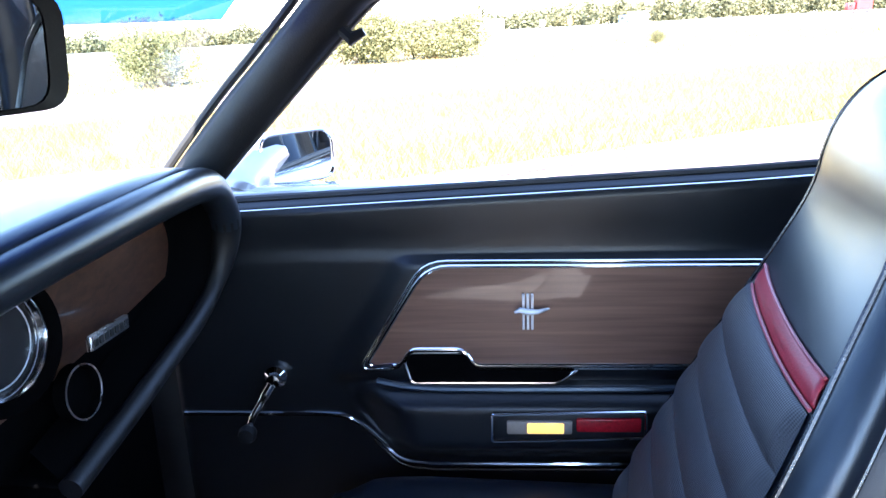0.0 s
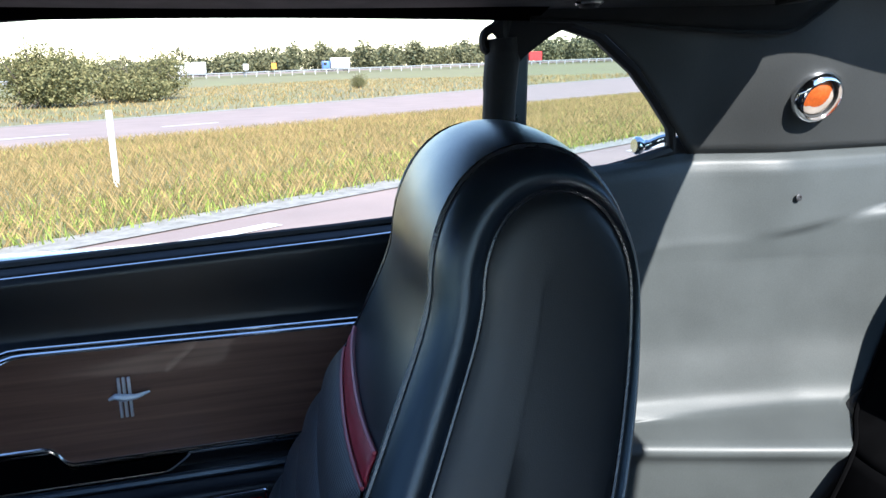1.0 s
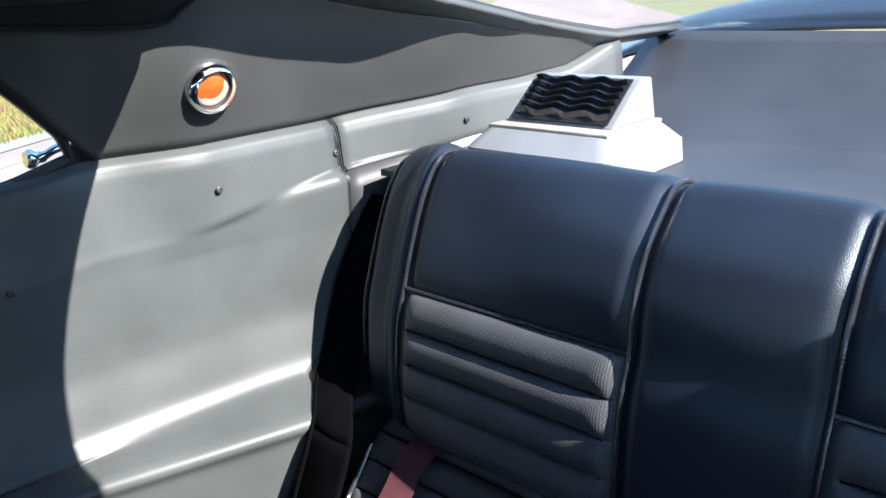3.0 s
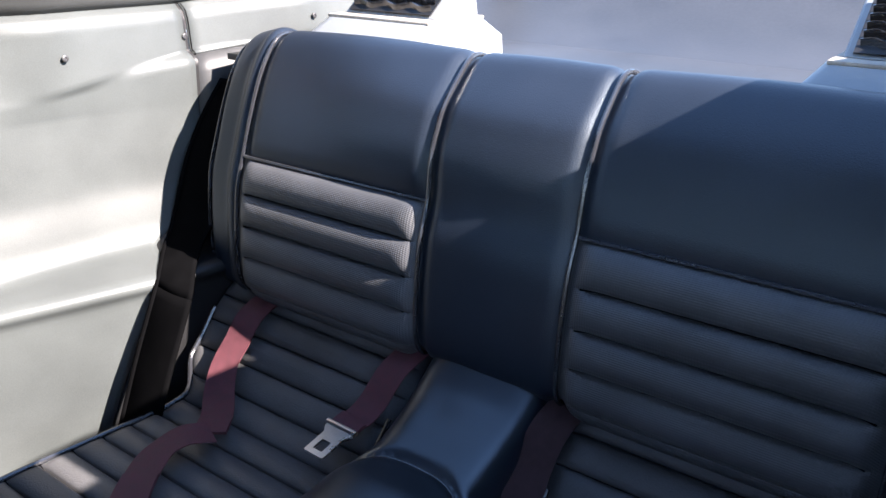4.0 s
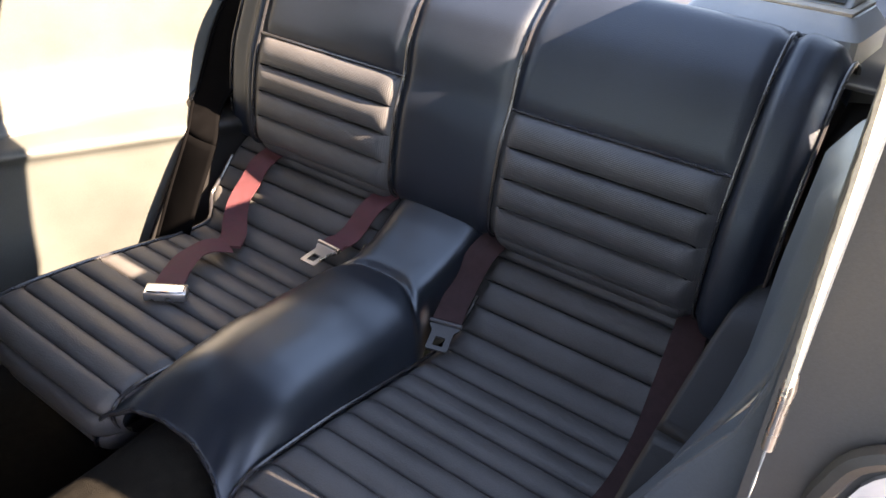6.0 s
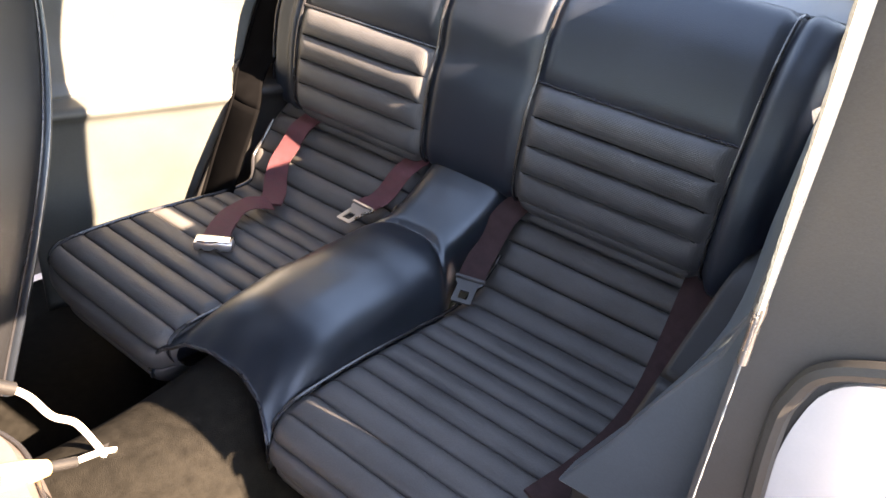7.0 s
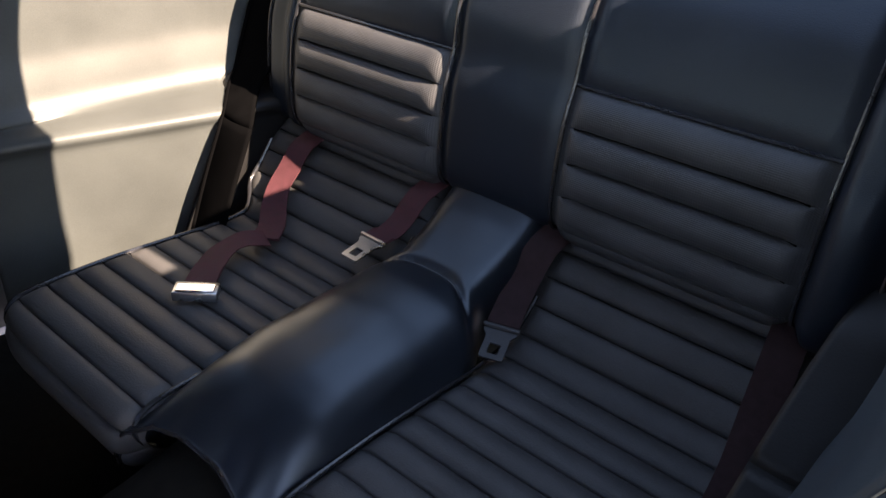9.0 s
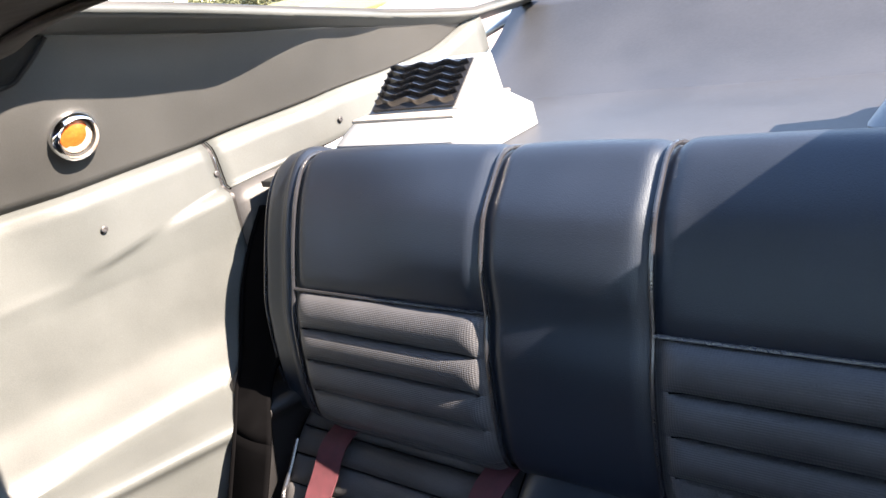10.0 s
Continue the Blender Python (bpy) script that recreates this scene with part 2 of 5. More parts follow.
def stations(marks, near=(0.03, 0.07, 0.13, 0.22, 0.36)):
    """Positions from mark to mark, set closer near each mark."""
    out = []
    for a, b in zip(marks, marks[1:]):
        out += [a + (b - a) * t for t in (0.0, *near, 0.5, *[1 - t for t in reversed(near)])]
    return out + [marks[-1]]


def box(lo, hi, bevel=0.0, seg=2, bm=None, turn=None):
    bm = bm or bmesh.new()
    lo, hi = Vector(lo), Vector(hi)
    mid, size = (lo + hi) / 2, hi - lo
    m = Matrix.Translation(mid) @ (turn or Matrix()) @ Matrix.Diagonal((*size, 1))
    got = bmesh.ops.create_cube(bm, size=1, matrix=m)
    if bevel:
        edges = {e for v in got["verts"] for e in v.link_edges}
        bmesh.ops.bevel(bm, geom=list(edges), offset=bevel, segments=seg, affect="EDGES", profile=0.5)
    return bm


def tube(pts, r, n=8, bm=None, closed=False, flat=None):
    """A tube along points. flat: (half width, half thickness) for a strap whose width lies along the given side vectors."""
    bm = bm or bmesh.new()
    pts = [Vector(p) for p in pts]
    rings, side = [], None
    for i, p in enumerate(pts):
        a = pts[(i - 1) % len(pts)] if closed or i else p
        b = pts[(i + 1) % len(pts)] if closed or i < len(pts) - 1 else p
        d = (b - a).normalized()
        if side is None:
            side = d.orthogonal().normalized()
        side = (side - d * side.dot(d)).normalized()
        up = d.cross(side)
        rr = r[i] if isinstance(r, (list, tuple)) else r
        rings.append([bm.verts.new(p + rr * (math.cos(2 * math.pi * k / n) * side + math.sin(2 * math.pi * k / n) * up)) for k in range(n)])
    m = len(rings)
    for i in range(m if closed else m - 1):
        a, b = rings[i], rings[(i + 1) % m]
        for k in range(n):
            bm.faces.new((a[k], a[(k + 1) % n], b[(k + 1) % n], b[k]))
    if not closed:
        bm.faces.new(rings[0][::-1])
        bm.faces.new(rings[-1])
    return bm


def strap(pts, sides, thick=0.0016, width=0.047, bm=None):
    """A flat webbing strap through points; sides: the way of its width at each."""
    bm = bm or bmesh.new()
    pts = [Vector(p) for p in pts]
    rings = []
    for i, p in enumerate(pts):
        d = (pts[min(i + 1, len(pts) - 1)] - pts[max(i - 1, 0)]).normalized()
        s = Vector(sides[i] if isinstance(sides, list) else sides)
        s = (s - d * s.dot(d)).normalized() * width / 2
        k = d.cross(s).normalized() * thick / 2
        rings.append([bm.verts.new(p + q) for q in (s + k, -s + k, -s - k, s - k)])
    for a, b in zip(rings, rings[1:]):
        for k in range(4):
            bm.faces.new((a[k], a[(k + 1) % 4], b[(k + 1) % 4], b[k]))
    bm.faces.new(rings[0][::-1])
    bm.faces.new(rings[-1])
    return bm


def spline(pts, n=8):
    """Catmull-Rom points through the given ones."""
    pts = [Vector(p) for p in pts]
    out = []
    for i in range(len(pts) - 1):
        p0, p1, p2, p3 = pts[max(i - 1, 0)], pts[i], pts[i + 1], pts[min(i + 2, len(pts) - 1)]
        for k in range(n):
            t = k / n
            out.append(0.5 * (2 * p1 + (p2 - p0) * t + (2 * p0 - 5 * p1 + 4 * p2 - p3) * t * t + (3 * p1 - p0 - 3 * p2 + p3) * t ** 3))
    return out + [pts[-1]]


def disc(at, axis, rings, n=28, bm=None):
    """A turned body: rings of (radius, height along the axis)."""
    bm = bm or bmesh.new()
    q = Vector(axis).normalized().to_track_quat("Z", "Y").to_matrix()
    made = []
    for r, h in rings:
        if r < 1e-5:
            made.append([bm.verts.new(Vector(at) + q @ Vector((0, 0, h)))])
        else:
            made.append([bm.verts.new(Vector(at) + q @ Vector((r * math.cos(2 * math.pi * k / n), r * math.sin(2 * math.pi * k / n), h))) for k in range(n)])
    for a, b in zip(made, made[1:]):
        for k in range(n):
            j = (k + 1) % n
            if len(a) == 1 and len(b) == 1:
                continue
            if len(a) == 1:
                bm.faces.new((a[0], b[j], b[k]))
            elif len(b) == 1:
                bm.faces.new((a[k], a[j], b[0]))
            else:
                bm.faces.new((a[k], a[j], b[j], b[k]))
    return bm


def prism(poly, axis, lo, hi, bm=None):
    """A polygon of 2D points, pushed along an axis ('x': points are (y, z); 'y': (x, z); 'z': (x, y))."""
    bm = bm or bmesh.new()
    put = {"x": lambda p, h: (h, p[0], p[1]), "y": lambda p, h: (p[0], h, p[1]), "z": lambda p, h: (p[0], p[1], h)}[axis]
    a = [bm.verts.new(put(p, lo)) for p in poly]
    b = [bm.verts.new(put(p, hi)) for p in poly]
    bm.faces.new(a)
    bm.faces.new(b[::-1])
    for i in range(len(poly)):
        j = (i + 1) % len(poly)
        bm.faces.new((a[i], b[i], b[j], a[j]))
    return bm


def hump(t):
    """A smooth step from 0 to 1."""
    t = max(0.0, min(1.0, t))
    return t * t * (3 - 2 * t)


def curve_through(keys):
    """A monotone-ish smooth function through (position, value) pairs."""
    ks = sorted(keys)

    def f(x):
        if x <= ks[0][0]:
            return ks[0][1]
        for (a, va), (b, vb) in zip(ks, ks[1:]):
            if x <= b:
                return va + (vb - va) * hump((x - a) / (b - a))
        return ks[-1][1]
    return f


def eased(f, w):
    """f smoothed over a window of half width w."""
    return lambda x: sum(f(x + w * k / 4) for k in range(-4, 5)) / 9


def line_through(keys):
    ks = sorted(keys)

    def f(x):
        if x <= ks[0][0]:
            return ks[0][1]
        for (a, va), (b, vb) in zip(ks, ks[1:]):
            if x <= b:
                return va + (vb - va) * (x - a) / (b - a)
        return ks[-1][1]
    return f

# ---- the car's shell ----
XC = -0.03      # the car's middle line


def flip(p):
    return Vector((2 * XC - p[0], p[1], p[2]))


rail_x = curve_through([(-1.80, 0.50), (-1.37, 0.585), (-1.14, 0.655), (-0.93, 0.665), (-0.77, 0.712), (-0.56, 0.735)])
rail_z = line_through([(-1.80, 1.10), (-1.72, 1.078), (-1.62, 1.04), (-1.5, 1.026), (-1.37, 1.022), (-1.143, 1.002), (-0.77, 0.997), (-0.56, 0.975)])
mid_x = line_through([(-1.25, 0.59), (-1.1, 0.62), (-0.95, 0.655), (-0.8, 0.675), (-0.56, 0.70)])
ledge_x = line_through([(-1.25, 0.45), (-1.1, 0.470), (-0.956, 0.505), (-0.8, 0.555), (-0.63, 0.612), (-0.56, 0.63)])
win_top = line_through([(-0.79, 0.998), (-0.758, 1.035), (-0.682, 1.12), (-0.625, 1.163), (-0.576, 1.178), (-0.50, 1.185)])
win_low = line_through([(-0.79, 0.998), (-0.76, 0.995), (-0.588, 0.958), (-0.50, 0.935)])


frame_z = lambda y: max(1.082, 1.238 - 0.188 * max(0.0, -0.88 - y))      # lower edge of the rear glass


def upper_skin(y, z):
    return Vector((rail_x(y) - 0.42 * (z - rail_z(y)) + 0.1 * max(0, z - 1.13), y, z))


def lower_skin(y, v):
    """The quarter trim under its rail: v from 0 at the rail to 1 at the floor."""
    zr, xr, xm, xl = rail_z(y), rail_x(y), mid_x(y), ledge_x(y)
    run = hump((y + 1.16) / 0.30)
    low, fade = 0.074 + 0.040 * run, 1 - hump((y + 1.02) / 0.22)
    xt = xr - 0.020 + (xm + 0.006 - xr + 0.020) * (1 - fade) * 0.8
    keys = [(0.0, zr, xr), (0.04, zr - 0.010, xr - 0.012), (0.08, zr - 0.024, xr - 0.016), (0.20, zr - low, xt),
            (0.225, zr - low - 0.012, xt + (xm + 0.002 - xt) * (0.35 + 0.65 * fade)), (0.30, 0.845, xm + 0.006), (0.40, 0.78, xm + 0.004), (0.47, 0.725, xm), (0.53, 0.680, xm - 0.012),
            (0.585, 0.646, xm - 0.022), (0.625, 0.627, xm - 0.036), (0.66, 0.620, xl + (xm - xl) * 0.55), (0.70, 0.612, xl + 0.008), (0.715, 0.604, xl), (0.73, 0.596, xl + 0.004),
            (0.75, 0.585, xl + 0.012), (0.86, 0.45, xl + 0.02), (1.0, 0.18, xl + 0.02)]
    for k in range(len(keys) - 1):
        (a, za, xa), (b, zb, xb) = keys[k], keys[k + 1]
        if v <= b + 1e-9:
            t = (v - a) / (b - a)
            if 5 <= k <= 10:
                (a0, z0, x0), (b1, z1, x1) = keys[k - 1], keys[k + 2]
                ma, mb = (xb - x0) / (b - a0) * (b - a), (x1 - xa) / (b1 - a) * (b - a)
                x = (2 * t ** 3 - 3 * t * t + 1) * xa + (t ** 3 - 2 * t * t + t) * ma + (3 * t * t - 2 * t ** 3) * xb + (t ** 3 - t * t) * mb
            else:
                x = xa + (xb - xa) * t
            return Vector((x, y, za + (zb - za) * t))


NEAR_Y = (-1.10, -0.95, -0.80, -0.68, -0.586)
NEAR_X = [line_through(k) for k in (
    [(0.20, -0.625), (0.60, -0.640), (0.95, -0.670), (0.985, -0.69), (1.0, -0.74)],
    [(0.20, -0.600), (0.60, -0.620), (0.75, -0.634), (0.95, -0.645), (0.985, -0.66), (1.0, -0.74)],
    [(0.20, -0.575), (0.50, -0.575), (0.56, -0.580), (0.62, -0.590), (0.68, -0.604), (0.74, -0.612), (0.84, -0.613), (0.95, -0.620), (0.985, -0.64), (1.0, -0.74)],
    [(0.20, -0.565), (0.54, -0.560), (0.64, -0.590), (0.70, -0.612), (0.78, -0.632), (0.86, -0.638), (0.95, -0.642), (0.985, -0.66), (1.0, -0.75)],
    [(0.20, -0.556), (0.58, -0.548), (0.667, -0.588), (0.757, -0.628), (0.833, -0.660), (0.872, -0.670), (0.985, -0.674), (1.0, -0.76)])]


def near_skin(y, z):
    """The driver's side trim, bulging inwards over the wheel arch."""
    k = next(k for k in range(4) if y <= NEAR_Y[k + 1] + 1e-9)
    t = hump((y - NEAR_Y[k]) / (NEAR_Y[k + 1] - NEAR_Y[k]))
    return Vector((NEAR_X[k](z) * (1 - t) + NEAR_X[k + 1](z) * t, y, z))


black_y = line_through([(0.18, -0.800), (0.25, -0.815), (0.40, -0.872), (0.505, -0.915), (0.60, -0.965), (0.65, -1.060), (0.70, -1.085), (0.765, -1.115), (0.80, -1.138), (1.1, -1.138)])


def quarter_parts(t, side):
    """The trim panels of one quarter; side: the identity, or flip."""
    foot = lambda y: rail_z(y) if y < -0.79 else (win_top(y) if side is Vector else win_low(y))
    head = lambda y: frame_z(y) - 0.008 if y < -0.84 else 1.2305 + 0.0045 * hump((y + 0.84) / 0.1)
    part("upper_panel", grid(lambda y, v: side(upper_skin(y, foot(y) + v * (head(y) - foot(y)))), [-1.71 + 0.0225 * k for k in range(40)] + [-0.81, -0.79] + [-0.775 + 0.0125 * k for k in range(23)], [k / 14 for k in range(15)]), TRIM_UP, t, "dark satin upper panel", solid=0.004)
    if side is Vector:
        split = lambda v: black_y(lower_skin(-1.0, v).z)      # behind this line the panel is coloured black, in place of shade
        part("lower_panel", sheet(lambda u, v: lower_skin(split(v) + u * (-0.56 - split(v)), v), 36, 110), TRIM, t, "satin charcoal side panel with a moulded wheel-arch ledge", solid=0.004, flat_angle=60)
        part("shaded_rear_panel", sheet(lambda u, v: lower_skin(-1.143 + u * (split(v) + 1.143), v), 12, 110), PLASTIC, t, "rear end of the side panel, coloured black for its shade", solid=0.004, flat_angle=60)
    else:
        part("lower_panel", sheet(lambda u, v: near_skin(-1.10 + u * 0.514, 0.20 + v * 0.80), 30, 64), JAMB, t, "satin side panel bulging over the wheel arch, coloured blue-grey for reflected sky", solid=0.004, flat_angle=60)
    part("inner_panel", sheet(lambda u, v: side(lower_skin(-1.32 + u * 0.18, 0.21 + v * 0.79)), 6, 20), TRIM_DARK, t, solid=0.004)
    part("rear_rail", sheet(lambda u, v: side(lower_skin(-1.74 + u * 0.596, v * 0.21) - Vector((0.003, 0, 0))), 24, 24), TRIM, t, solid=0.005)


right_quarter = thing("quarter_trim_panel", (0.66, -0.95, 0.18), "satin charcoal painted quarter trim with a rail and screws", "trim panel", "quarter trims")
quarter_parts(right_quarter, Vector)
left_quarter = thing("quarter_trim_panel", (-0.72, -0.95, 0.18), "satin charcoal quarter trim beside the open door", "trim panel", "quarter trims")
quarter_parts(left_quarter, flip)
for y, z, g in ((-0.931, 0.937, 0), (-1.137, 0.952, 0), (-1.365, 0.975, 0), (-0.655, 0.86, 0)):
    x = mid_x(y) + 0.002 if z < 0.9 else rail_x(y) - 0.021 if y > -1.2 else rail_x(y) - 0.026
    part("screw", disc((x - 0.001, y, z), (-1, 0, 0.05), [(0.0052, 0), (0.0050, 0.0012), (0.0034, 0.0020), (0.0020, 0.0020), (0.0016, 0.0008), (0, 0.0008)], 14), DARK_STEEL, right_quarter)
part("joint_gap", tube([lower_skin(-1.146, 0.21 * k / 16) - Vector((0.0045, 0, 0)) for k in range(17)], 0.0020, 6), MATTE, right_quarter, "dark joint between the rail pieces")

# quarter window: frame, pane and its latch
quarter_window = tagged(new("window_1"), "small fixed quarter window with a black rubber frame", "window", kind="structure")
edge = [Vector((rail_x(y) + 0.004 - 0.3 * max(0, z - rail_z(y)), y, z)) for y, z in ((-0.50, 0.937), (-0.588, 0.960), (-0.70, 0.985), (-0.765, 1.005), (-0.755, 1.04), (-0.72, 1.08), (-0.682, 1.12), (-0.625, 1.163), (-0.576, 1.178), (-0.50, 1.185))]
part("window_frame", tube(edge, 0.009, 8, closed=True), RUBBER, quarter_window)
pane = bmesh.new()
pane.faces.new([pane.verts.new(p + Vector((0.012, 0, 0))) for p in edge])
glass_1 = part("pane", pane, GLASS, quarter_window, smooth=False, solid=0.004)
glass_1.visible_shadow = False
latch = thing("window_latch", (0.735, -0.76, 1.0), "chrome quarter-window latch with a round knob", "latch")
part("lever", tube(spline([(0.722, -0.772, 1.022), (0.728, -0.755, 1.018), (0.738, -0.742, 1.010), (0.742, -0.735, 1.009)], 4), [0.006] * 8 + [0.008] * 5, 10), CHROME, latch)
part("knob", disc((0.742, -0.728, 1.009), (0, 1, 0.05), [(0, -0.008), (0.010, -0.007), (0.013, -0.002), (0.013, 0.003), (0.010, 0.006), (0, 0.006)], 18), CHROME, latch)
part("bracket", box((0.716, -0.80, 0.996), (0.734, -0.765, 1.022), 0.003), PLASTIC, latch)

# roof: headliner and outer skin
def roof(y, x, drop=0.0):
    s = (x - XC) / 0.70
    return 1.235 - 0.045 * s * s - 0.02 * hump((y - 0.0) / 0.3) - drop


header_y = lambda x: -0.743 - (0.072 * min(1.3, ((x - XC) / 0.47) ** 2) if x > XC else 0.03 * min(1.0, ((x - XC) / 0.45) ** 2))
fore_y = lambda x: 0.425 - 0.085 * ((x - XC) / 0.64) ** 2
ceiling = single("ceiling", sheet(lambda u, v: Vector((x := XC - 0.61 + 1.27 * v, fore_y(x) + u * (header_y(x) - fore_y(x)), roof(0.24 - 1.14 * u, x))), 30, 24), HEADLINER, "black vinyl headliner of the car roof", "ceiling", kind="structure", solid=0.006)
outer_roof = single("roof", sheet(lambda u, v: Vector((x := XC - 0.62 + 1.31 * v, fore_y(x) + 0.03 + u * (header_y(x) - fore_y(x) - 0.05), roof(0.27 - 1.15 * u, x) + 0.03)), 16, 24), SILVER, "silver painted roof skin", "roof", kind="structure", solid=0.008)

for f in (Vector, flip):
    edge_line = spline([(0.655, -0.52, 1.182), (0.645, -0.624, 1.178), (0.640, -0.738, 1.169), (0.617, -0.851, 1.164), (0.600, -0.884, 1.182), (0.579, -0.913, 1.214)], 6)
    single("headliner_edge", sheet(lambda u, v: f(edge_line[round(u * (len(edge_line) - 1))].lerp(Vector((0.585, max(-0.80, edge_line[round(u * (len(edge_line) - 1))].y), 1.222)), v) - Vector((0.006, 0, -0.004 * math.sin(v * 3)))), len(edge_line) - 1, 6), HEADLINER, "black headliner edge over the quarter window", "headliner", kind="structure", solid=0.005)
    single("headliner_welt", tube([f(p - Vector((0.008, 0, 0.001))) for p in edge_line], 0.0035, 8), HEADLINER, "thin black welt along the headliner edge", "trim", kind="structure")

# rear window: header strip, side frames, pane, tail panel
side_x = line_through([(-1.95, 0.46), (-1.7, 0.485), (-1.5, 0.512), (-1.36, 0.504), (-1.26, 0.50), (-1.07, 0.484), (-0.93, 0.484), (-0.8, 0.505)])
rear_window = tagged(new("window_2"), "large sloping fastback rear window", "window", kind="structure")
for s in (1, -1):
    f = (lambda p: p) if s > 0 else flip
    part("window_frame", sheet(lambda u, v: f(Vector((side_x(y := -0.82 - u * 1.13), y, frame_z(y) + 0.006)).lerp(upper_skin(y, frame_z(y) - 0.012) + Vector((0.006, 0, 0)), v)), 20, 4), TRIM, rear_window, "sunlit grey window moulding", solid=0.010)
    part("gasket", tube([f(Vector((side_x(y := -0.82 - u * 0.113) + 0.008, y, frame_z(y) + 0.010))) for u in range(11)], 0.006, 8), RUBBER, rear_window)
rear_glass = part("pane", sheet(lambda u, v: Vector((XC + (2 * v - 1) * (side_x(y := -0.82 - u * 1.13) + 0.03 - XC), y, frame_z(y) + 0.016)), 16, 6), GLASS, rear_window, solid=0.004)
rear_glass.visible_shadow = False
part("header", sheet(lambda u, v: Vector((x := XC - 0.58 + 1.18 * u, header_y(x) + 0.03 - 0.045 * math.sin(math.pi * v) , 1.238 - 0.012 * v - 0.03 * ((x - XC) / 0.6) ** 2)), 24, 6), HEADLINER, rear_window, solid=0.006)
tail = single("rear_panel", sheet(lambda u, v: Vector((XC + (2 * u - 1) * 0.57, -1.52 - 0.44 * v, 0.915 + 0.160 * v ** 2.1)), 20, 16), DECK, "dark painted panel behind the rear deck", "panel", kind="structure", solid=0.006)
lid = single("trunk_lid", sheet(lambda u, v: Vector((XC + (2 * u - 1) * 0.72, -1.97 - 0.50 * v, 1.085 + 0.062 * math.sin(v * 2.6) - 0.09 * abs(2 * u - 1) ** 3)), 16, 8), VINYL, "dark trunk lid behind the rear glass", "lid", kind="structure", solid=0.01)

# deck behind the rear seat, floor, tunnel
deck = single("rear_deck", sheet(lambda u, v: Vector((XC + (2 * u - 1) * 0.60, -1.17 - 0.63 * v, 0.922)), 4, 4), DECK, "painted metal deck behind the rear seat, dusty and scuffed", "deck", kind="structure", solid=0.01)
floor = single("floor", box((XC - 0.80, -1.25, 0.12), (XC + 0.80, 0.95, 0.18)), CARPET, "black carpeted car floor", "floor", kind="structure")
XH = -0.034
tun_z = line_through([(-0.60, 0.478), (-0.50, 0.455), (-0.44, 0.438), (-0.36, 0.415), (-0.24, 0.40), (0.0, 0.38), (0.8, 0.42)])
tun_w = line_through([(-0.60, 0.118), (-0.46, 0.128), (-0.36, 0.15), (-0.25, 0.17), (0.8, 0.17)])
tunnel = single("tunnel_carpet", sheet(lambda u, v: Vector((XH + tun_w(-0.55 + 1.3 * u) * math.sin(a := (v - 0.5) * math.pi) + 0.004 * noise.noise((9 * u, 9 * v, 0)), -0.55 + 1.3 * u, 0.181 + (tun_z(-0.55 + 1.3 * u) - 0.181) * abs(math.cos(a)) ** 0.55 + 0.004 * noise.noise((14 * u, 7 * v, 3)))), 50, 24), CARPET, "black carpet over the transmission tunnel", "carpet", kind="structure", solid=0.006)
firewall = single("wall_front", box((XC - 0.80, 0.93, 0.12), (XC + 0.80, 0.97, 0.92)), MATTE, "black firewall under the dashboard", "wall", kind="structure")
for s in (1, -1):
    f = (lambda p: Vector(p)) if s > 0 else flip
    lo, hi = f((0.83, -2.35, 0.15)), f((0.90, -0.56, 0.93))
    single("outer_panel", box((min(lo.x, hi.x), lo.y, lo.z), (max(lo.x, hi.x), hi.y, hi.z), 0.012), SILVER, "silver painted outer rear quarter panel", "body panel", kind="structure")
    kick = f((0.80, 0.56, 0.12)), f((0.90, 0.97, 0.88))
    single("kick_panel", box((min(kick[0].x, kick[1].x), 0.56, 0.12), (max(kick[0].x, kick[1].x), 0.97, 0.86), 0.01), PLASTIC, "black kick panel in front of the door", "body panel", kind="structure")
hood = single("hood", sheet(lambda u, v: Vector((XC + (2 * u - 1) * 0.86, 1.02 + 1.25 * v, 0.90 - 0.05 * v - 0.05 * abs(2 * u - 1) ** 4)), 16, 8), SILVER, "silver painted hood", "hood", kind="structure", solid=0.01)

# side rails and windscreen posts
for s in (1, -1):
    f = (lambda p: Vector(p)) if s > 0 else flip
    up, off = (0.0, 0.0) if s > 0 else (0.016, 0.07)
    rail = thing("roof_rail", f((0.68, -0.2, 1.2)), "black roof-side rail trim above the door", "trim", "roof rails")
    part("rail_trim", sheet(lambda u, v: f(Vector((0.615 - off + 0.075 * v + 0.012 * math.sin(v * math.pi), 0.19 - 0.72 * u, 1.199 + up - 0.010 * math.sin(v * math.pi) + 0.004 * math.sin(u * math.pi) - 0.006 * v))), 20, 8), MATTE, rail, solid=0.012)
    part("weatherstrip", tube([f((0.692 - off, 0.19 - 0.072 * k, 1.192 + up + 0.004 * math.sin(k * 0.314))) for k in range(11)], 0.008, 8), RUBBER, rail)
post = thing("windscreen_post", (0.72, 0.46, 0.92), "black trimmed windscreen post", "pillar")
inner_edge = spline([(0.722, 0.51, 0.905), (0.715, 0.478, 0.945), (0.703, 0.40, 1.03), (0.692, 0.335, 1.094), (0.680, 0.267, 1.164), (0.66, 0.235, 1.20)], 4)
outer_edge = spline([(0.735, 0.445, 0.905), (0.728, 0.415, 0.94), (0.712, 0.303, 1.05), (0.698, 0.202, 1.148), (0.692, 0.162, 1.168), (0.690, 0.095, 1.186)], 4)
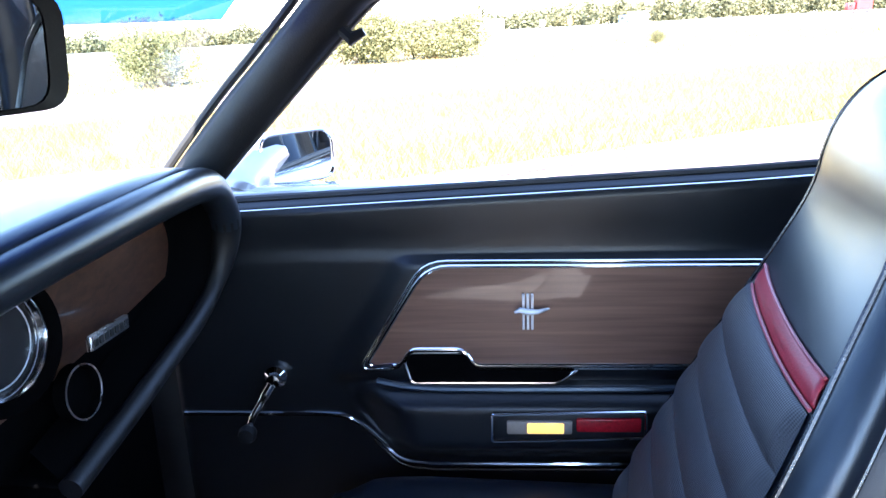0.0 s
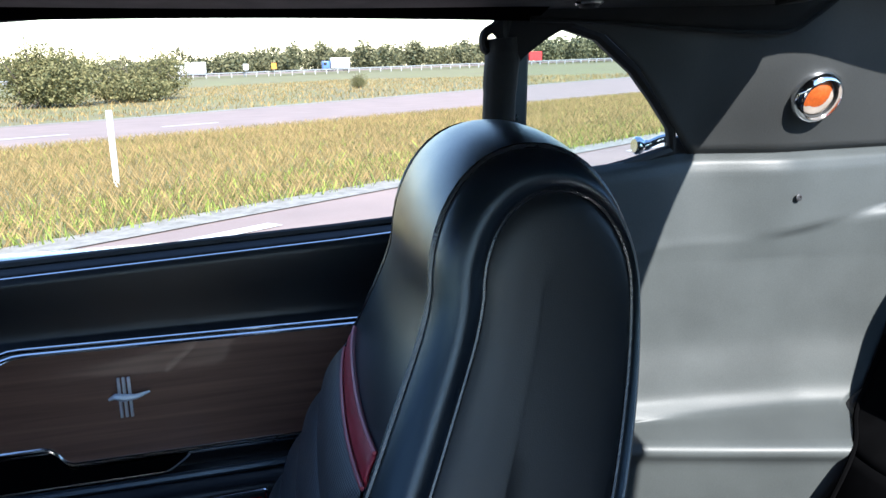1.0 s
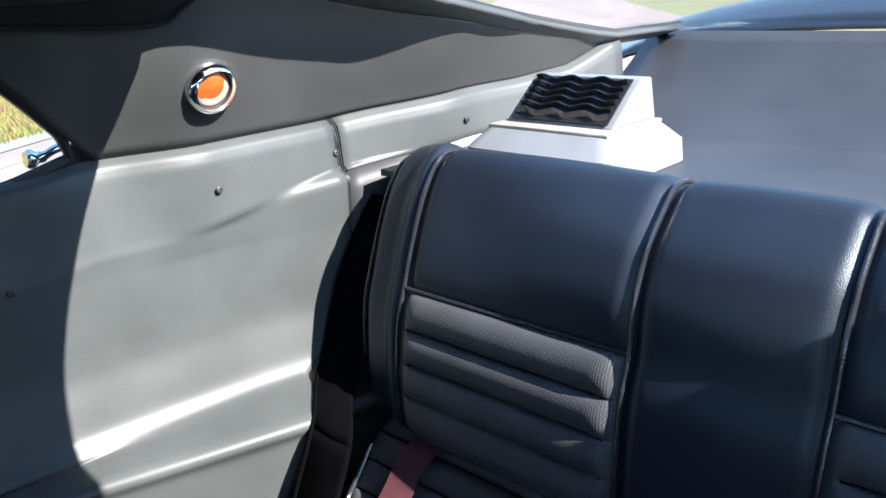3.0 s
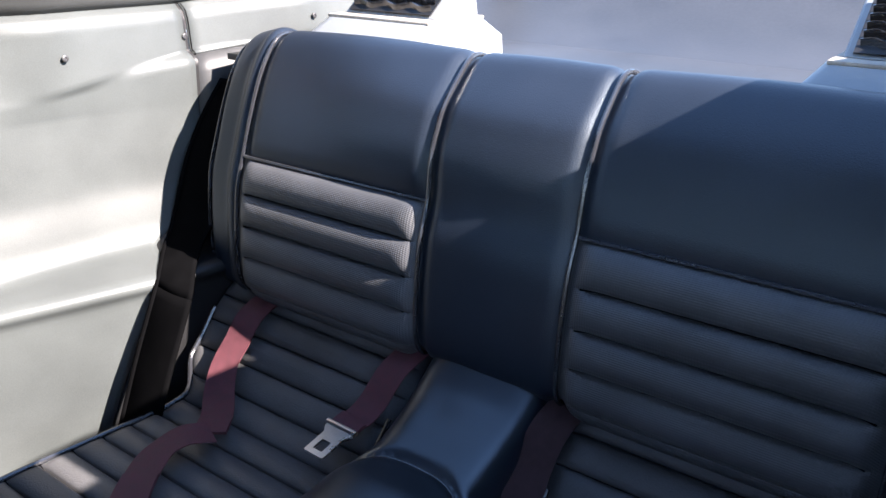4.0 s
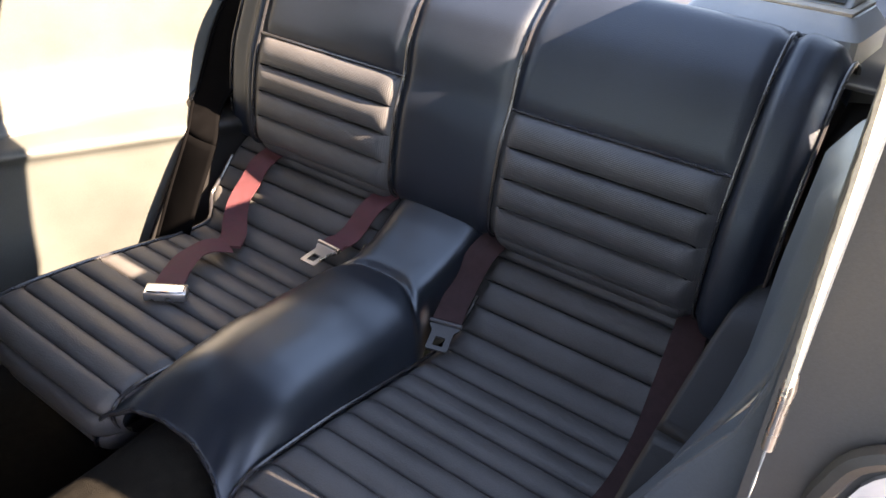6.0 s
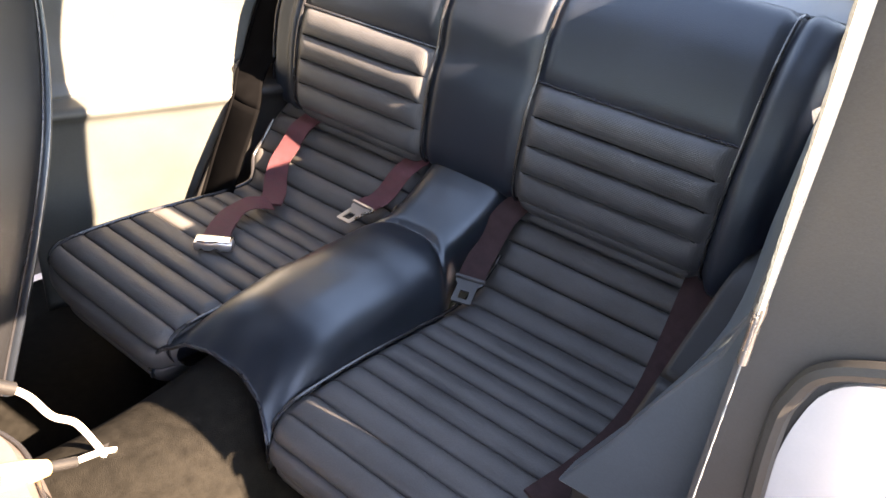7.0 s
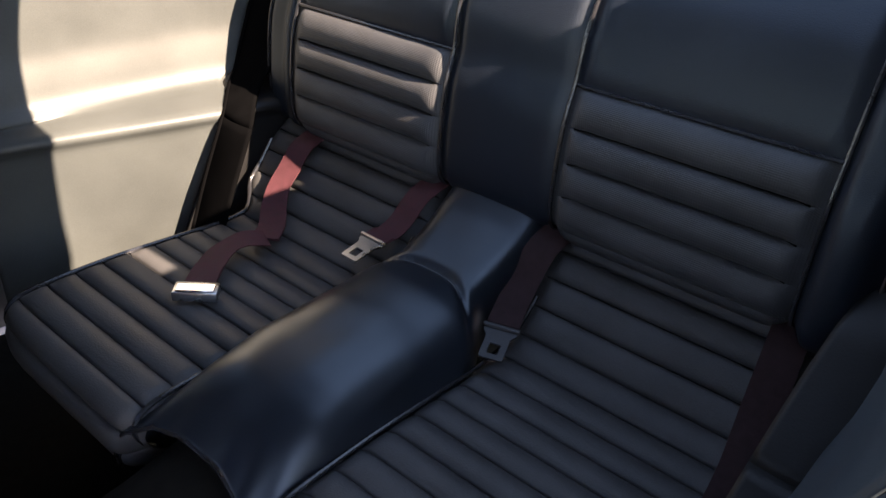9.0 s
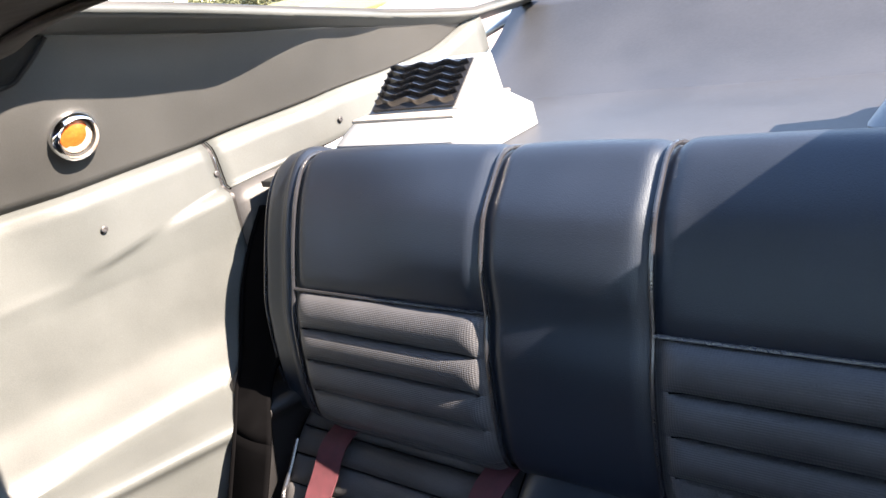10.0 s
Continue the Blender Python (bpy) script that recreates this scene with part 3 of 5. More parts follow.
part("post_trim", sheet(lambda u, v: inner_edge[k := round(u * 20)].lerp(outer_edge[k], v) + Vector((-0.014, 0, -0.004)) * math.sin(v * math.pi) ** 0.7, 20, 8), PLASTIC, post, solid=0.012)
part("trim_lip", tube([inner_edge[k].lerp(outer_edge[k], 0.72) + Vector((-0.012, 0, 0)) for k in range(21)], 0.0028, 6), VINYL, post)
part("weatherstrip", tube(outer_edge + [Vector((0.692, 0.02, 1.192))], 0.008, 8), RUBBER, post)
part("clip", tube([(0.694, 0.236, 1.122), (0.690, 0.222, 1.108), (0.690, 0.205, 1.116)], [0.008, 0.010, 0.005], 8), PLASTIC, post)
part("glass_edge", tube([p + Vector((0.006, 0.014, 0.004)) for p in inner_edge], 0.006, 8), RUBBER, post)
left_post = thing("windscreen_post", flip((0.72, 0.46, 0.92)), "black trimmed windscreen post", "pillar")
part("post_trim", sheet(lambda u, v: flip(Vector((0.725 - 0.045 * u, 0.49 - 0.20 * u - 0.02 * u * u, 0.93 + 0.262 * u)) + Vector((0.02, -1, -0.75)).normalized() * (0.062 + 0.02 * u) * (v - 0.05)), 10, 4), VINYL, left_post, solid=0.02)
windscreen = tagged(new("window_3"), "sloping windscreen with a blue shade band along its top", "window", kind="structure")
screen = lambda u, v: Vector((XC + (2 * v - 1) * (0.73 - 0.06 * u), 0.81 - 0.37 * u - 0.22 * abs(2 * v - 1) ** 2 * (1 - 0.4 * u), 0.91 + 0.30 * u))
wp = part("pane", sheet(screen, 8, 16, 0, 0.76), GLASS, windscreen, solid=0.004)
wb = part("shade_band", sheet(screen, 3, 16, 0.76, 1.0), GLASS_BLUE, windscreen, solid=0.004)
wp.visible_shadow = wb.visible_shadow = False
hook = thing("coat_hook", (0.546, -0.547, 1.2), "small round button in the headliner", "hook")
part("button", disc((0.546, -0.547, 1.197), (-0.1, 0, -1), [(0.013, -0.002), (0.013, 0.004), (0.010, 0.008), (0.006, 0.005), (0, 0.005)], 18), PLASTIC, hook)
part("ring", disc((0.546, -0.547, 1.197), (-0.1, 0, -1), [(0.014, -0.002), (0.016, 0.003), (0.0135, 0.005)], 18), STEEL, hook)
clip = single("visor_clip", disc((0.672, -0.385, 1.192), (0, 0, -1), [(0.02, -0.004), (0.02, 0.004), (0.014, 0.009), (0, 0.010)], 16), PLASTIC, "small black rubber buffer under the roof rail", "clip")

# dome lamp on the quarter panel
lamp = thing("courtesy_lamp", (0.634, -0.931, 1.08), "round chrome courtesy lamp with an orange lens", "lamp")
la, ax = (0.634, -0.931, 1.081), Vector((-1, 0.0, -0.38))
part("bezel", disc(la, ax, [(0.036, 0.0), (0.037, 0.010), (0.033, 0.018), (0.029, 0.020), (0.027, 0.014), (0.0265, 0.008)], 36), CHROME, lamp)
part("seal", disc(la, ax, [(0.0295, 0.0135), (0.0270, 0.0150), (0.0255, 0.011)], 30), RUBBER, lamp)
part("reflector", disc(la, ax, [(0.0262, 0.006), (0.024, 0.011), (0.016, 0.0140), (0, 0.0150)], 30), WARM, lamp, "pale frosted lens rim")
part("lens", disc((la[0], la[1] + 0.003, la[2] + 0.0045), ax, [(0.0228, 0.009), (0.0220, 0.0135), (0.015, 0.0165), (0, 0.0180)], 30), ORANGE, lamp, "orange plastic lens")

# ---- passenger door ----
door = thing("door_1", (0.80, 0.0, 0.2), "closed black passenger door with wood-grain insert", "door", kind="structure")
sill_z = line_through([(0.56, 0.862), (0.433, 0.868), (-0.38, 0.902), (-0.58, 0.915)])


def bulge(y, z):
    """How far the door's armrest stands out at (y, z)."""
    along = hump((0.30 - y - 0.35 * max(0, 0.60 - z)) / 0.10)
    across = hump((0.590 - z) / 0.035) * hump((z - 0.445) / 0.05)
    return along * across


def door_skin(y, v):
    sz = sill_z(y)
    keys = [(0.0, sz - 0.002, 0.828), (0.03, sz, 0.812), (0.07, sz - 0.006, 0.801), (0.11, sz - 0.018, 0.797), (0.3, 0.80, 0.803), (0.4, 0.775, 0.800), (1.0, 0.20, 0.805)]
    for (a, za, xa), (b, zb, xb) in zip(keys, keys[1:]):
        if v <= b + 1e-9:
            t = (v - a) / (b - a)
            z = za + (zb - za) * t
            x = xa + (xb - xa) * hump(t)
            return Vector((x - 0.052 * bulge(y, z) - 0.010 * hump((0.79 - z) / 0.02) * hump((0.30 - y - 0.6 * (z - 0.62)) / 0.03) * hump((z - 0.575) / 0.03), y, z))


part("panel", sheet(lambda u, v: door_skin(0.565 - u * 1.115, v), 90, 130), DOOR_VINYL, door, solid=0.004)
part("outer_skin", box((0.835, -0.55, 0.16), (0.90, 0.555, 0.885), 0.01), SILVER, door)
part("window_seal", tube([(0.822, y, sill_z(y) + 0.004) for y in (0.555, 0.3, 0.0, -0.3, -0.55)], 0.007, 8), RUBBER, door)
part("sill_bead", tube([(0.800, y, sill_z(y) - 0.008) for y in (0.555, 0.3, 0.0, -0.3, -0.55)], 0.0022, 6), CHROME, door)
XI = 0.786      # face of the insert


def rounded(pts, r, n=5):
    """Rounds the corners of a 2D polygon."""
    out = []
    for i, p in enumerate(pts):
        p, a, b = Vector(p), Vector(pts[i - 1]), Vector(pts[(i + 1) % len(pts)])
        rr = r[i] if isinstance(r, (list, tuple)) else r
        s, e = p + (a - p).normalized() * rr, p + (b - p).normalized() * rr
        for k in range(n + 1):
            t = k / n
            out.append((1 - t) ** 2 * s + 2 * t * (1 - t) * p + t * t * e)
    return out


outline = rounded([(0.252, 0.613), (0.150, 0.774), (-0.50, 0.768), (-0.50, 0.612), (0.083, 0.613), (0.098, 0.640), (0.182, 0.640), (0.196, 0.613)], [0.016, 0.035, 0.02, 0.02, 0.014, 0.014, 0.014, 0.014])
bm = bmesh.new()
bm.faces.new([bm.verts.new((XI, p.x, p.y)) for p in outline])
got = bmesh.ops.extrude_face_region(bm, geom=list(bm.faces))
bmesh.ops.translate(bm, verts=[v for v in got["geom"] if isinstance(v, bmesh.types.BMVert)], vec=(0.014, 0, 0))
part("insert", bm, WOOD, door, "brown walnut wood-grain insert", smooth=False)
part("insert_trim", tube([(XI - 0.001, p.x, p.y) for p in outline], 0.0032, 8, closed=True), CHROME, door, "bright chrome insert moulding")
grown = rounded([(0.262, 0.606), (0.155, 0.781), (-0.51, 0.775), (-0.51, 0.605), (0.080, 0.606), (0.095, 0.633), (0.185, 0.633), (0.20, 0.606)], [0.016, 0.035, 0.02, 0.02, 0.014, 0.014, 0.014, 0.014])
part("insert_trim", tube([(XI + 0.002, p.x, p.y) for p in grown], 0.0024, 8, closed=True), CHROME, door)
# pull handle cup under the insert
cup = rounded([(0.190, 0.622), (0.178, 0.588), (-0.045, 0.588), (-0.075, 0.606), (0.078, 0.606), (0.094, 0.632), (0.180, 0.632)], 0.008, 3)
# the cup is flat; the shade of its recess is only its colour
bm = bmesh.new()
bm.faces.new([bm.verts.new((0.7815, p.x, p.y)) for p in cup])
part("pull_cup", bm, MATTE, door, "flat near-black face for the shaded recess of the door pull", smooth=False, solid=0.004)
part("pull_trim", tube([(0.778, p.x, p.y) for p in rounded([(0.190, 0.626), (0.180, 0.587), (-0.045, 0.587), (-0.078, 0.610)], 0.008, 3)][1:-1], 0.0022, 6), CHROME, door)
part("pull_lip", tube(spline([(0.782, 0.235, 0.588), (0.776, 0.15, 0.578), (0.774, -0.10, 0.578), (0.774, -0.50, 0.580)], 6), 0.006, 8), VINYL, door)
# courtesy light and red reflector
part("light_frame", tube([(0.739, p.x, p.y) for p in rounded([(0.056, 0.553), (-0.172, 0.558), (-0.174, 0.515), (0.056, 0.508)], 0.004, 3)], 0.0022, 6, closed=True), CHROME, door)
part("light_lens", box((0.736, -0.064, 0.521), (0.748, 0.034, 0.543), 0.003), WARM, door, "pale courtesy-light lens")
part("bulb_window", box((0.7345, -0.052, 0.523), (0.747, 0.004, 0.541), 0.003), AMBER, door, "glowing amber courtesy light")
part("reflector", box((0.736, -0.166, 0.525), (0.748, -0.070, 0.547), 0.003), REDLENS, door, "red door reflector")
part("light_back", box((0.741, -0.172, 0.512), (0.752, 0.055, 0.553), 0.003), PLASTIC, door)
# lower chrome moulding
low = spline([(0.799, 0.56, 0.522), (0.799, 0.42, 0.522), (0.798, 0.315, 0.522), (0.795, 0.275, 0.512), (0.79, 0.235, 0.478), (0.787, 0.205, 0.450), (0.787, 0.165, 0.441), (0.787, 0.10, 0.440), (0.787, -0.25, 0.442), (0.787, -0.52, 0.444)], 6)
part("lower_trim", tube(low, 0.0042, 8), CHROME, door)
part("lower_trim", tube([p + Vector((0.002, 0, -0.012)) for p in low[22:]], 0.0022, 6), CHROME, door)
# window crank
crank = part("window_crank", tube(spline([(0.772, 0.400, 0.588), (0.765, 0.415, 0.565), (0.757, 0.430, 0.540), (0.755, 0.437, 0.522)], 5), [0.008] * 5 + [0.006] * 11, 10), CHROME, door, "chrome window crank")
part("hub", disc((0.80, 0.398, 0.592), (-1, 0, 0), [(0.019, 0.0), (0.018, 0.012), (0.011, 0.018), (0.011, 0.03), (0, 0.034)], 20), CHROME, crank)
part("knob", disc((0.752, 0.438, 0.516), (-1, 0, 0), [(0.006, -0.008), (0.013, 0.0), (0.015, 0.010), (0.012, 0.018), (0, 0.020)], 16), PLASTIC, crank)
# emblem: a plain bar and a running-shape bar
part("emblem", box((0.778, -0.0085, 0.674), (0.7825, -0.0045, 0.731), 0.0008, 1, box((0.778, -0.002, 0.674), (0.7825, 0.002, 0.731), 0.0008, 1, box((0.778, 0.0045, 0.674), (0.7825, 0.0085, 0.731), 0.0008, 1, tube([(0.776, 0.020, 0.703), (0.775, 0.012, 0.707), (0.774, 0.0, 0.704), (0.775, -0.014, 0.704), (0.776, -0.032, 0.709)], [0.002, 0.0045, 0.0055, 0.004, 0.0015], 8)))), BRIGHT, door, "small chrome emblem")

# driver's door, swung wide open; unseen, added to block sky light from front left
swing = Matrix.Translation((-0.86, 0.60, 0)) @ Matrix.Rotation(radians(-62), 4, "Z")
far_door = thing("door_2", (-0.86, 0.60, 0.2), "open black driver door with silver outer skin", "door", kind="structure")
bm = sheet(lambda u, v: swing @ Vector((0.10 - 0.03 * math.sin(v * 3.1), -0.02 - 1.10 * u, 0.20 + 0.68 * v)), 10, 12)
part("panel", bm, VINYL, far_door, solid=0.006)
bm = sheet(lambda u, v: swing @ Vector((-0.06 - 0.03 * math.sin(v * 3.1), -0.02 - 1.10 * u, 0.16 + 0.72 * v)), 10, 12)
part("outer_skin", bm, SILVER, far_door, solid=0.006)
part("top_rail", tube([swing @ Vector((0.02, -0.02, 0.88)), swing @ Vector((0.02, -1.12, 0.89))], 0.05, 10), VINYL, far_door)

# outside mirror
wing = thing("wing_mirror", (0.90, 0.40, 0.87), "silver wing mirror with a bright rim", "mirror")
mm = Matrix.Translation((0.945, 0.372, 0.916)) @ Vector((-0.745, -0.66, 0.06)).to_track_quat("Z", "Y").to_matrix().to_4x4()
oval = rounded([(-0.068, -0.042), (0.068, -0.042), (0.068, 0.042), (-0.068, 0.042)], 0.026, 5)
bm = bmesh.new()
rings = [[bm.verts.new(mm @ Vector((p.x * s, p.y * s, h))) for p in oval] for s, h in ((0.94, 0.0), (1.0, -0.004), (1.04, -0.02), (0.95, -0.05), (0.6, -0.085), (0.2, -0.10))]
for a, b in zip(rings, rings[1:]):
    for k in range(len(a)):
        bm.faces.new((a[k], a[(k + 1) % len(a)], b[(k + 1) % len(a)], b[k]))
bm.faces.new(rings[-1])
part("housing", bm, SILVER, wing)
bm = bmesh.new()
bm.faces.new([bm.verts.new(mm @ Vector((p.x * 0.95, p.y * 0.95, -0.001))) for p in oval])
part("mirror_glass", bm, MIRROR, wing, smooth=False)
part("rim", tube([mm @ Vector((p.x * 0.97, p.y * 0.97, 0.0)) for p in oval], 0.003, 6, closed=True), CHROME, wing)
part("foot", tube(spline([(0.872, 0.455, 0.872), (0.885, 0.448, 0.892), (0.925, 0.425, 0.915), (0.95, 0.41, 0.925)], 5), [0.045] * 4 + [0.038] * 5 + [0.03] * 7, 14), SILVER, wing)

# ---- rear seat ----
XS = -0.035
back_line = spline([(0, -1.110, 0.582), (0, -1.056, 0.590), (0, -1.036, 0.630), (0, -1.044, 0.74), (0, -1.062, 0.80), (0, -1.100, 0.896), (0, -1.128, 0.947), (0, -1.152, 0.966), (0, -1.182, 0.962), (0, -1.205, 0.946), (0, -1.212, 0.905)], 10)
NB = len(back_line) - 1


def back_at(v):
    """A point of the backrest's middle line (v from 0 at its foot to 1 behind its crest), and its outward normal."""
    f = max(0.0, min(1.0, v)) * NB
    i = min(int(f), NB - 1)
    p = back_line[i].lerp(back_line[i + 1], f - i)
    d = (back_line[min(i + 2, NB)] - back_line[max(i - 1, 0)]).normalized()
    return p, Vector((0, d.z, -d.y))


def v_of(z):
    best = min(range(0, 75), key=lambda k: abs(back_line[k].z - z))
    return best / NB


V_SEAM, V_CREST = v_of(0.800), 7 / 10.0


def upright(x, z):
    """How far the backrest's face stands forward of its middle line: the driver's half leans back more."""
    return (0.017 - 0.012 * hump((-x - 0.06) / 0.10) - 0.015 * hump((x - 0.12) / 0.25)) * hump((z - 0.79) / 0.08) * (1 - hump((z - 0.905) / 0.055))


def pad(x0, x1, v0, v1, puff, pleats=()):
    """A padded panel of the backrest between two seams, with sunken edges and optional pleats."""
    def f(u, v):
        x = x0 + (x1 - x0) * u
        vv = v0 + (v1 - v0) * v
        p, n = back_at(vv)
        edge_u = min(u, 1 - u) * abs(x1 - x0)
        edge_v = min(v if v0 > 0.01 else 1, (1 - v) if v1 < 0.99 else 1) * (v1 - v0) * 0.62
        d = puff * (1 - (1 - hump(edge_u / 0.022)) * 1.0) * (0.35 + 0.65 * hump(edge_v / 0.012))
        d += 0.004 * math.sin(u * math.pi) * math.sin(v * math.pi)
        if pleats:
            inner = hump((edge_u - 0.006) / 0.030)
            k = 0.0
            for a, b in zip(pleats, pleats[1:]):
                if a <= v <= b:
                    t = (v - a) / (b - a)
                    k = max(0.0, math.sin(math.pi * t)) ** 0.40
            d = d * (1 - inner) + inner * (-0.006 + puff * 0.5 + 0.019 * k) * (0.5 + 0.5 * hump(edge_v / 0.008))
        return Vector((XS + x, upright(x, p.z), 0)) + p + n * d
    return f


rear_seat = thing("rear_bench", (XS, -1.05, 0.18), "black vinyl fold-down rear seat with ribbed comfort-weave panels", "seat")


def v_at(z):
    """The place along the backrest's front at a height."""
    k = next(k for k in range(10, NB) if back_line[k + 1].z > z)
    return (k + (z - back_line[k].z) / (back_line[k + 1].z - back_line[k].z)) / NB


PL = [0.0] + [v_at(z) / V_SEAM for z in (0.603, 0.652, 0.700, 0.748)] + [1.0]
HW, OW = 0.104, 0.450
EDGE = {1: 0.556, -1: 0.528}      # outer edges of the bolsters
for s in (1, -1):
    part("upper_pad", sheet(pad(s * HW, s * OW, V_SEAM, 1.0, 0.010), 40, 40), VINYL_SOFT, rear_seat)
    part("ribbed_pad", grid(pad(s * HW, s * OW, 0.0, V_SEAM, 0.012, PL), [k / 60 for k in range(61)], stations(PL, (0.03, 0.07, 0.12, 0.18, 0.26, 0.37))), WEAVE, rear_seat, "ribbed comfort-weave panel")
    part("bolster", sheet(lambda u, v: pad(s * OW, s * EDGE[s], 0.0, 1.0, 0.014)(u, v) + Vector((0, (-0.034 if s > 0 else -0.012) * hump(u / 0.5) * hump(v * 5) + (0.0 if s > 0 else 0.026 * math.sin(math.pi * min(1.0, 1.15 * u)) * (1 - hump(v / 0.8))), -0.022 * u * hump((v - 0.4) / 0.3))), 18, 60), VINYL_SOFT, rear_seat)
# near-black tubes along the pleat grooves, in place of the shade in them
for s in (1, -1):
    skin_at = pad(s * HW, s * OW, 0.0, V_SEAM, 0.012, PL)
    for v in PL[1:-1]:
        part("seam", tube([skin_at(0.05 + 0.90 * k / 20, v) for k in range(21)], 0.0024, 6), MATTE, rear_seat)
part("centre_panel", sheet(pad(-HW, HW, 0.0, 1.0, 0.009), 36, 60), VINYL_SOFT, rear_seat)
for x in (-OW, -HW, HW, OW):
    part("piping", tube([back_at(k / 60)[0] + back_at(k / 60)[1] * 0.006 + Vector((XS + x, upright(x, back_at(k / 60)[0].z), 0)) for k in range(1, 58)], 0.0032, 8), PIPING, rear_seat)
for s in (1, -1):
    p, n = back_at(V_SEAM)
    part("piping", tube([p + n * 0.006 + Vector((XS + s * (HW + (OW - HW) * k / 12), 0, 0)) for k in range(13)], 0.0030, 8), PIPING, rear_seat)
    part("piping", tube([back_at(k / 60)[0] + Vector((XS + s * EDGE[s], -(0.034 if s > 0 else 0.012) * hump(k / 12), -0.022 * hump((k / 60 - 0.4) / 0.3))) + back_at(k / 60)[1] * 0.004 for k in range(2, 56)], 0.0034, 8), PIPING, rear_seat)
part("back_shell", box((XS - 0.50, -1.235, 0.58), (XS + 0.50, -1.175, 0.91), 0.01), PLASTIC, rear_seat)

cush_line = spline([(0, -0.590, 0.335), (0, -0.525, 0.340), (0, -0.482, 0.370), (0, -0.466, 0.415), (0, -0.482, 0.449), (0, -0.53, 0.462), (0, -0.65, 0.462), (0, -0.78, 0.452), (0, -0.88, 0.444), (0, -0.945, 0.456), (0, -0.992, 0.495), (0, -1.035, 0.548), (0, -1.085, 0.585)], 10)
NC = len(cush_line) - 1
cum = [0.0]
for a, b in zip(cush_line, cush_line[1:]):
    cum.append(cum[-1] + (b - a).length)


def cush_at(s):
    """A point s metres along the cushion's middle line, and its outward normal."""
    s = max(0.0, min(cum[-1], s))
    i = max(k for k in range(NC) if cum[k] <= s + 1e-9)
    p = cush_line[i].lerp(cush_line[i + 1], (s - cum[i]) / (cum[i + 1] - cum[i]))
    d = (cush_line[min(i + 2, NC)] - cush_line[max(i - 1, 0)]).normalized()
    return p, Vector((0, d.z, -d.y))


RISE = next(c for c, p in zip(cum, cush_line) if p.y < -0.915)     # where the back of the cushion turns up
RIB0 = 0.052     # where the ribs begin, at the front edge's top
RIB = (cum[-1] - RIB0) / 18


def cushion(x0, x1):
    """One seat cushion: ribs across it, its outer front corner rounded."""
    def f(u, v):
        s = v * cum[-1]
        p, n = cush_at(s)
        sgn = 1 if x1 > x0 else -1
        w = abs(x1 - x0) + 0.052 * hump((s - RISE) / 0.07)
        front = max(0.0, 0.15 - max(0.0, s - 0.09)) / 0.15
        corner = 0.055 * front ** 2
        x = x0 + sgn * (w - corner) * u
        e_out, e_in = (1 - u) * w, u * w
        d = -0.09 * (1 - hump(e_out / 0.028)) ** 2 - 0.012 * (1 - hump(e_in / 0.03)) - 0.035 * front * (1 - hump(e_in / 0.055)) ** 2
        y_cut = -0.05 * max(0.0, (u - 0.72) / 0.28) ** 2 * front
        inner = hump((e_out - 0.022) / 0.014) * hump((e_in - 0.012) / 0.012)
        if s > RIB0:
            t = ((s - RIB0) / RIB) % 1.0
            d += inner * (0.0165 * (max(0.0, math.sin(math.pi * t)) ** 0.30) - 0.010)
        else:
            d += 0.003
        return Vector((x, y_cut, 0)) + p + n * d
    return f


cush = thing("rear_cushion", (XS, -0.75, 0.18), "black ribbed vinyl rear seat cushion with a padded tunnel hump", "seat cushion")
XL, XR = XH + 0.108, XH - 0.108
rib_marks = [(RIB0 + RIB * k) / cum[-1] for k in range(19)]
rib_rows = [rib_marks[0] * k / 12 for k in range(12)] + stations(rib_marks, (0.035, 0.08, 0.15, 0.27))
for x1 in (0.452, -0.548):
    part("ribbed_cushion", grid(cushion(XL if x1 > 0 else XR, x1), [k / 44 for k in range(45)], rib_rows), CUSHION, cush)
# near-black lines darken the grooves between ribs as shade would
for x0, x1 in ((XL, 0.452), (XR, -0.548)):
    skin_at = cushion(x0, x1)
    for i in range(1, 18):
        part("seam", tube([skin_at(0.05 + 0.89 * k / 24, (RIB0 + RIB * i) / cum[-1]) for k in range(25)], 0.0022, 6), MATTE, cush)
for x0, x1 in ((XL, 0.452), (XR, -0.548)):
    edge_at = cushion(x0, x1)
    part("piping", tube([edge_at(1 - 0.020 / abs(x1 - x0), k / 60) + Vector((0, 0, 0.004)) for k in range(3, 56)], 0.0042, 8), PIPING, cush)
for x0, x1 in ((XL, 0.452), (XR, -0.548)):
    edge_at = cushion(x0, x1)
    part("piping", tube([edge_at(0.012 / abs(x1 - x0), k / 60) + Vector((0, 0, 0.010 * hump((k - 4) / 4))) for k in range(8 if x1 > 0 else 5, 52)], 0.0034, 8), PIPING, cush)
hump_top = eased(line_through([(-1.06, 0.622), (-0.98, 0.572), (-0.90, 0.543), (-0.80, 0.538), (-0.66, 0.532), (-0.58, 0.516), (-0.53, 0.488), (-0.49, 0.462), (-0.44, 0.445)]), 0.025)
hump_base = eased(line_through([(-1.06, 0.59), (-0.95, 0.47), (-0.85, 0.438), (-0.58, 0.438), (-0.52, 0.425), (-0.44, 0.40)]), 0.03)
HY0, HY1 = -0.468, -1.062


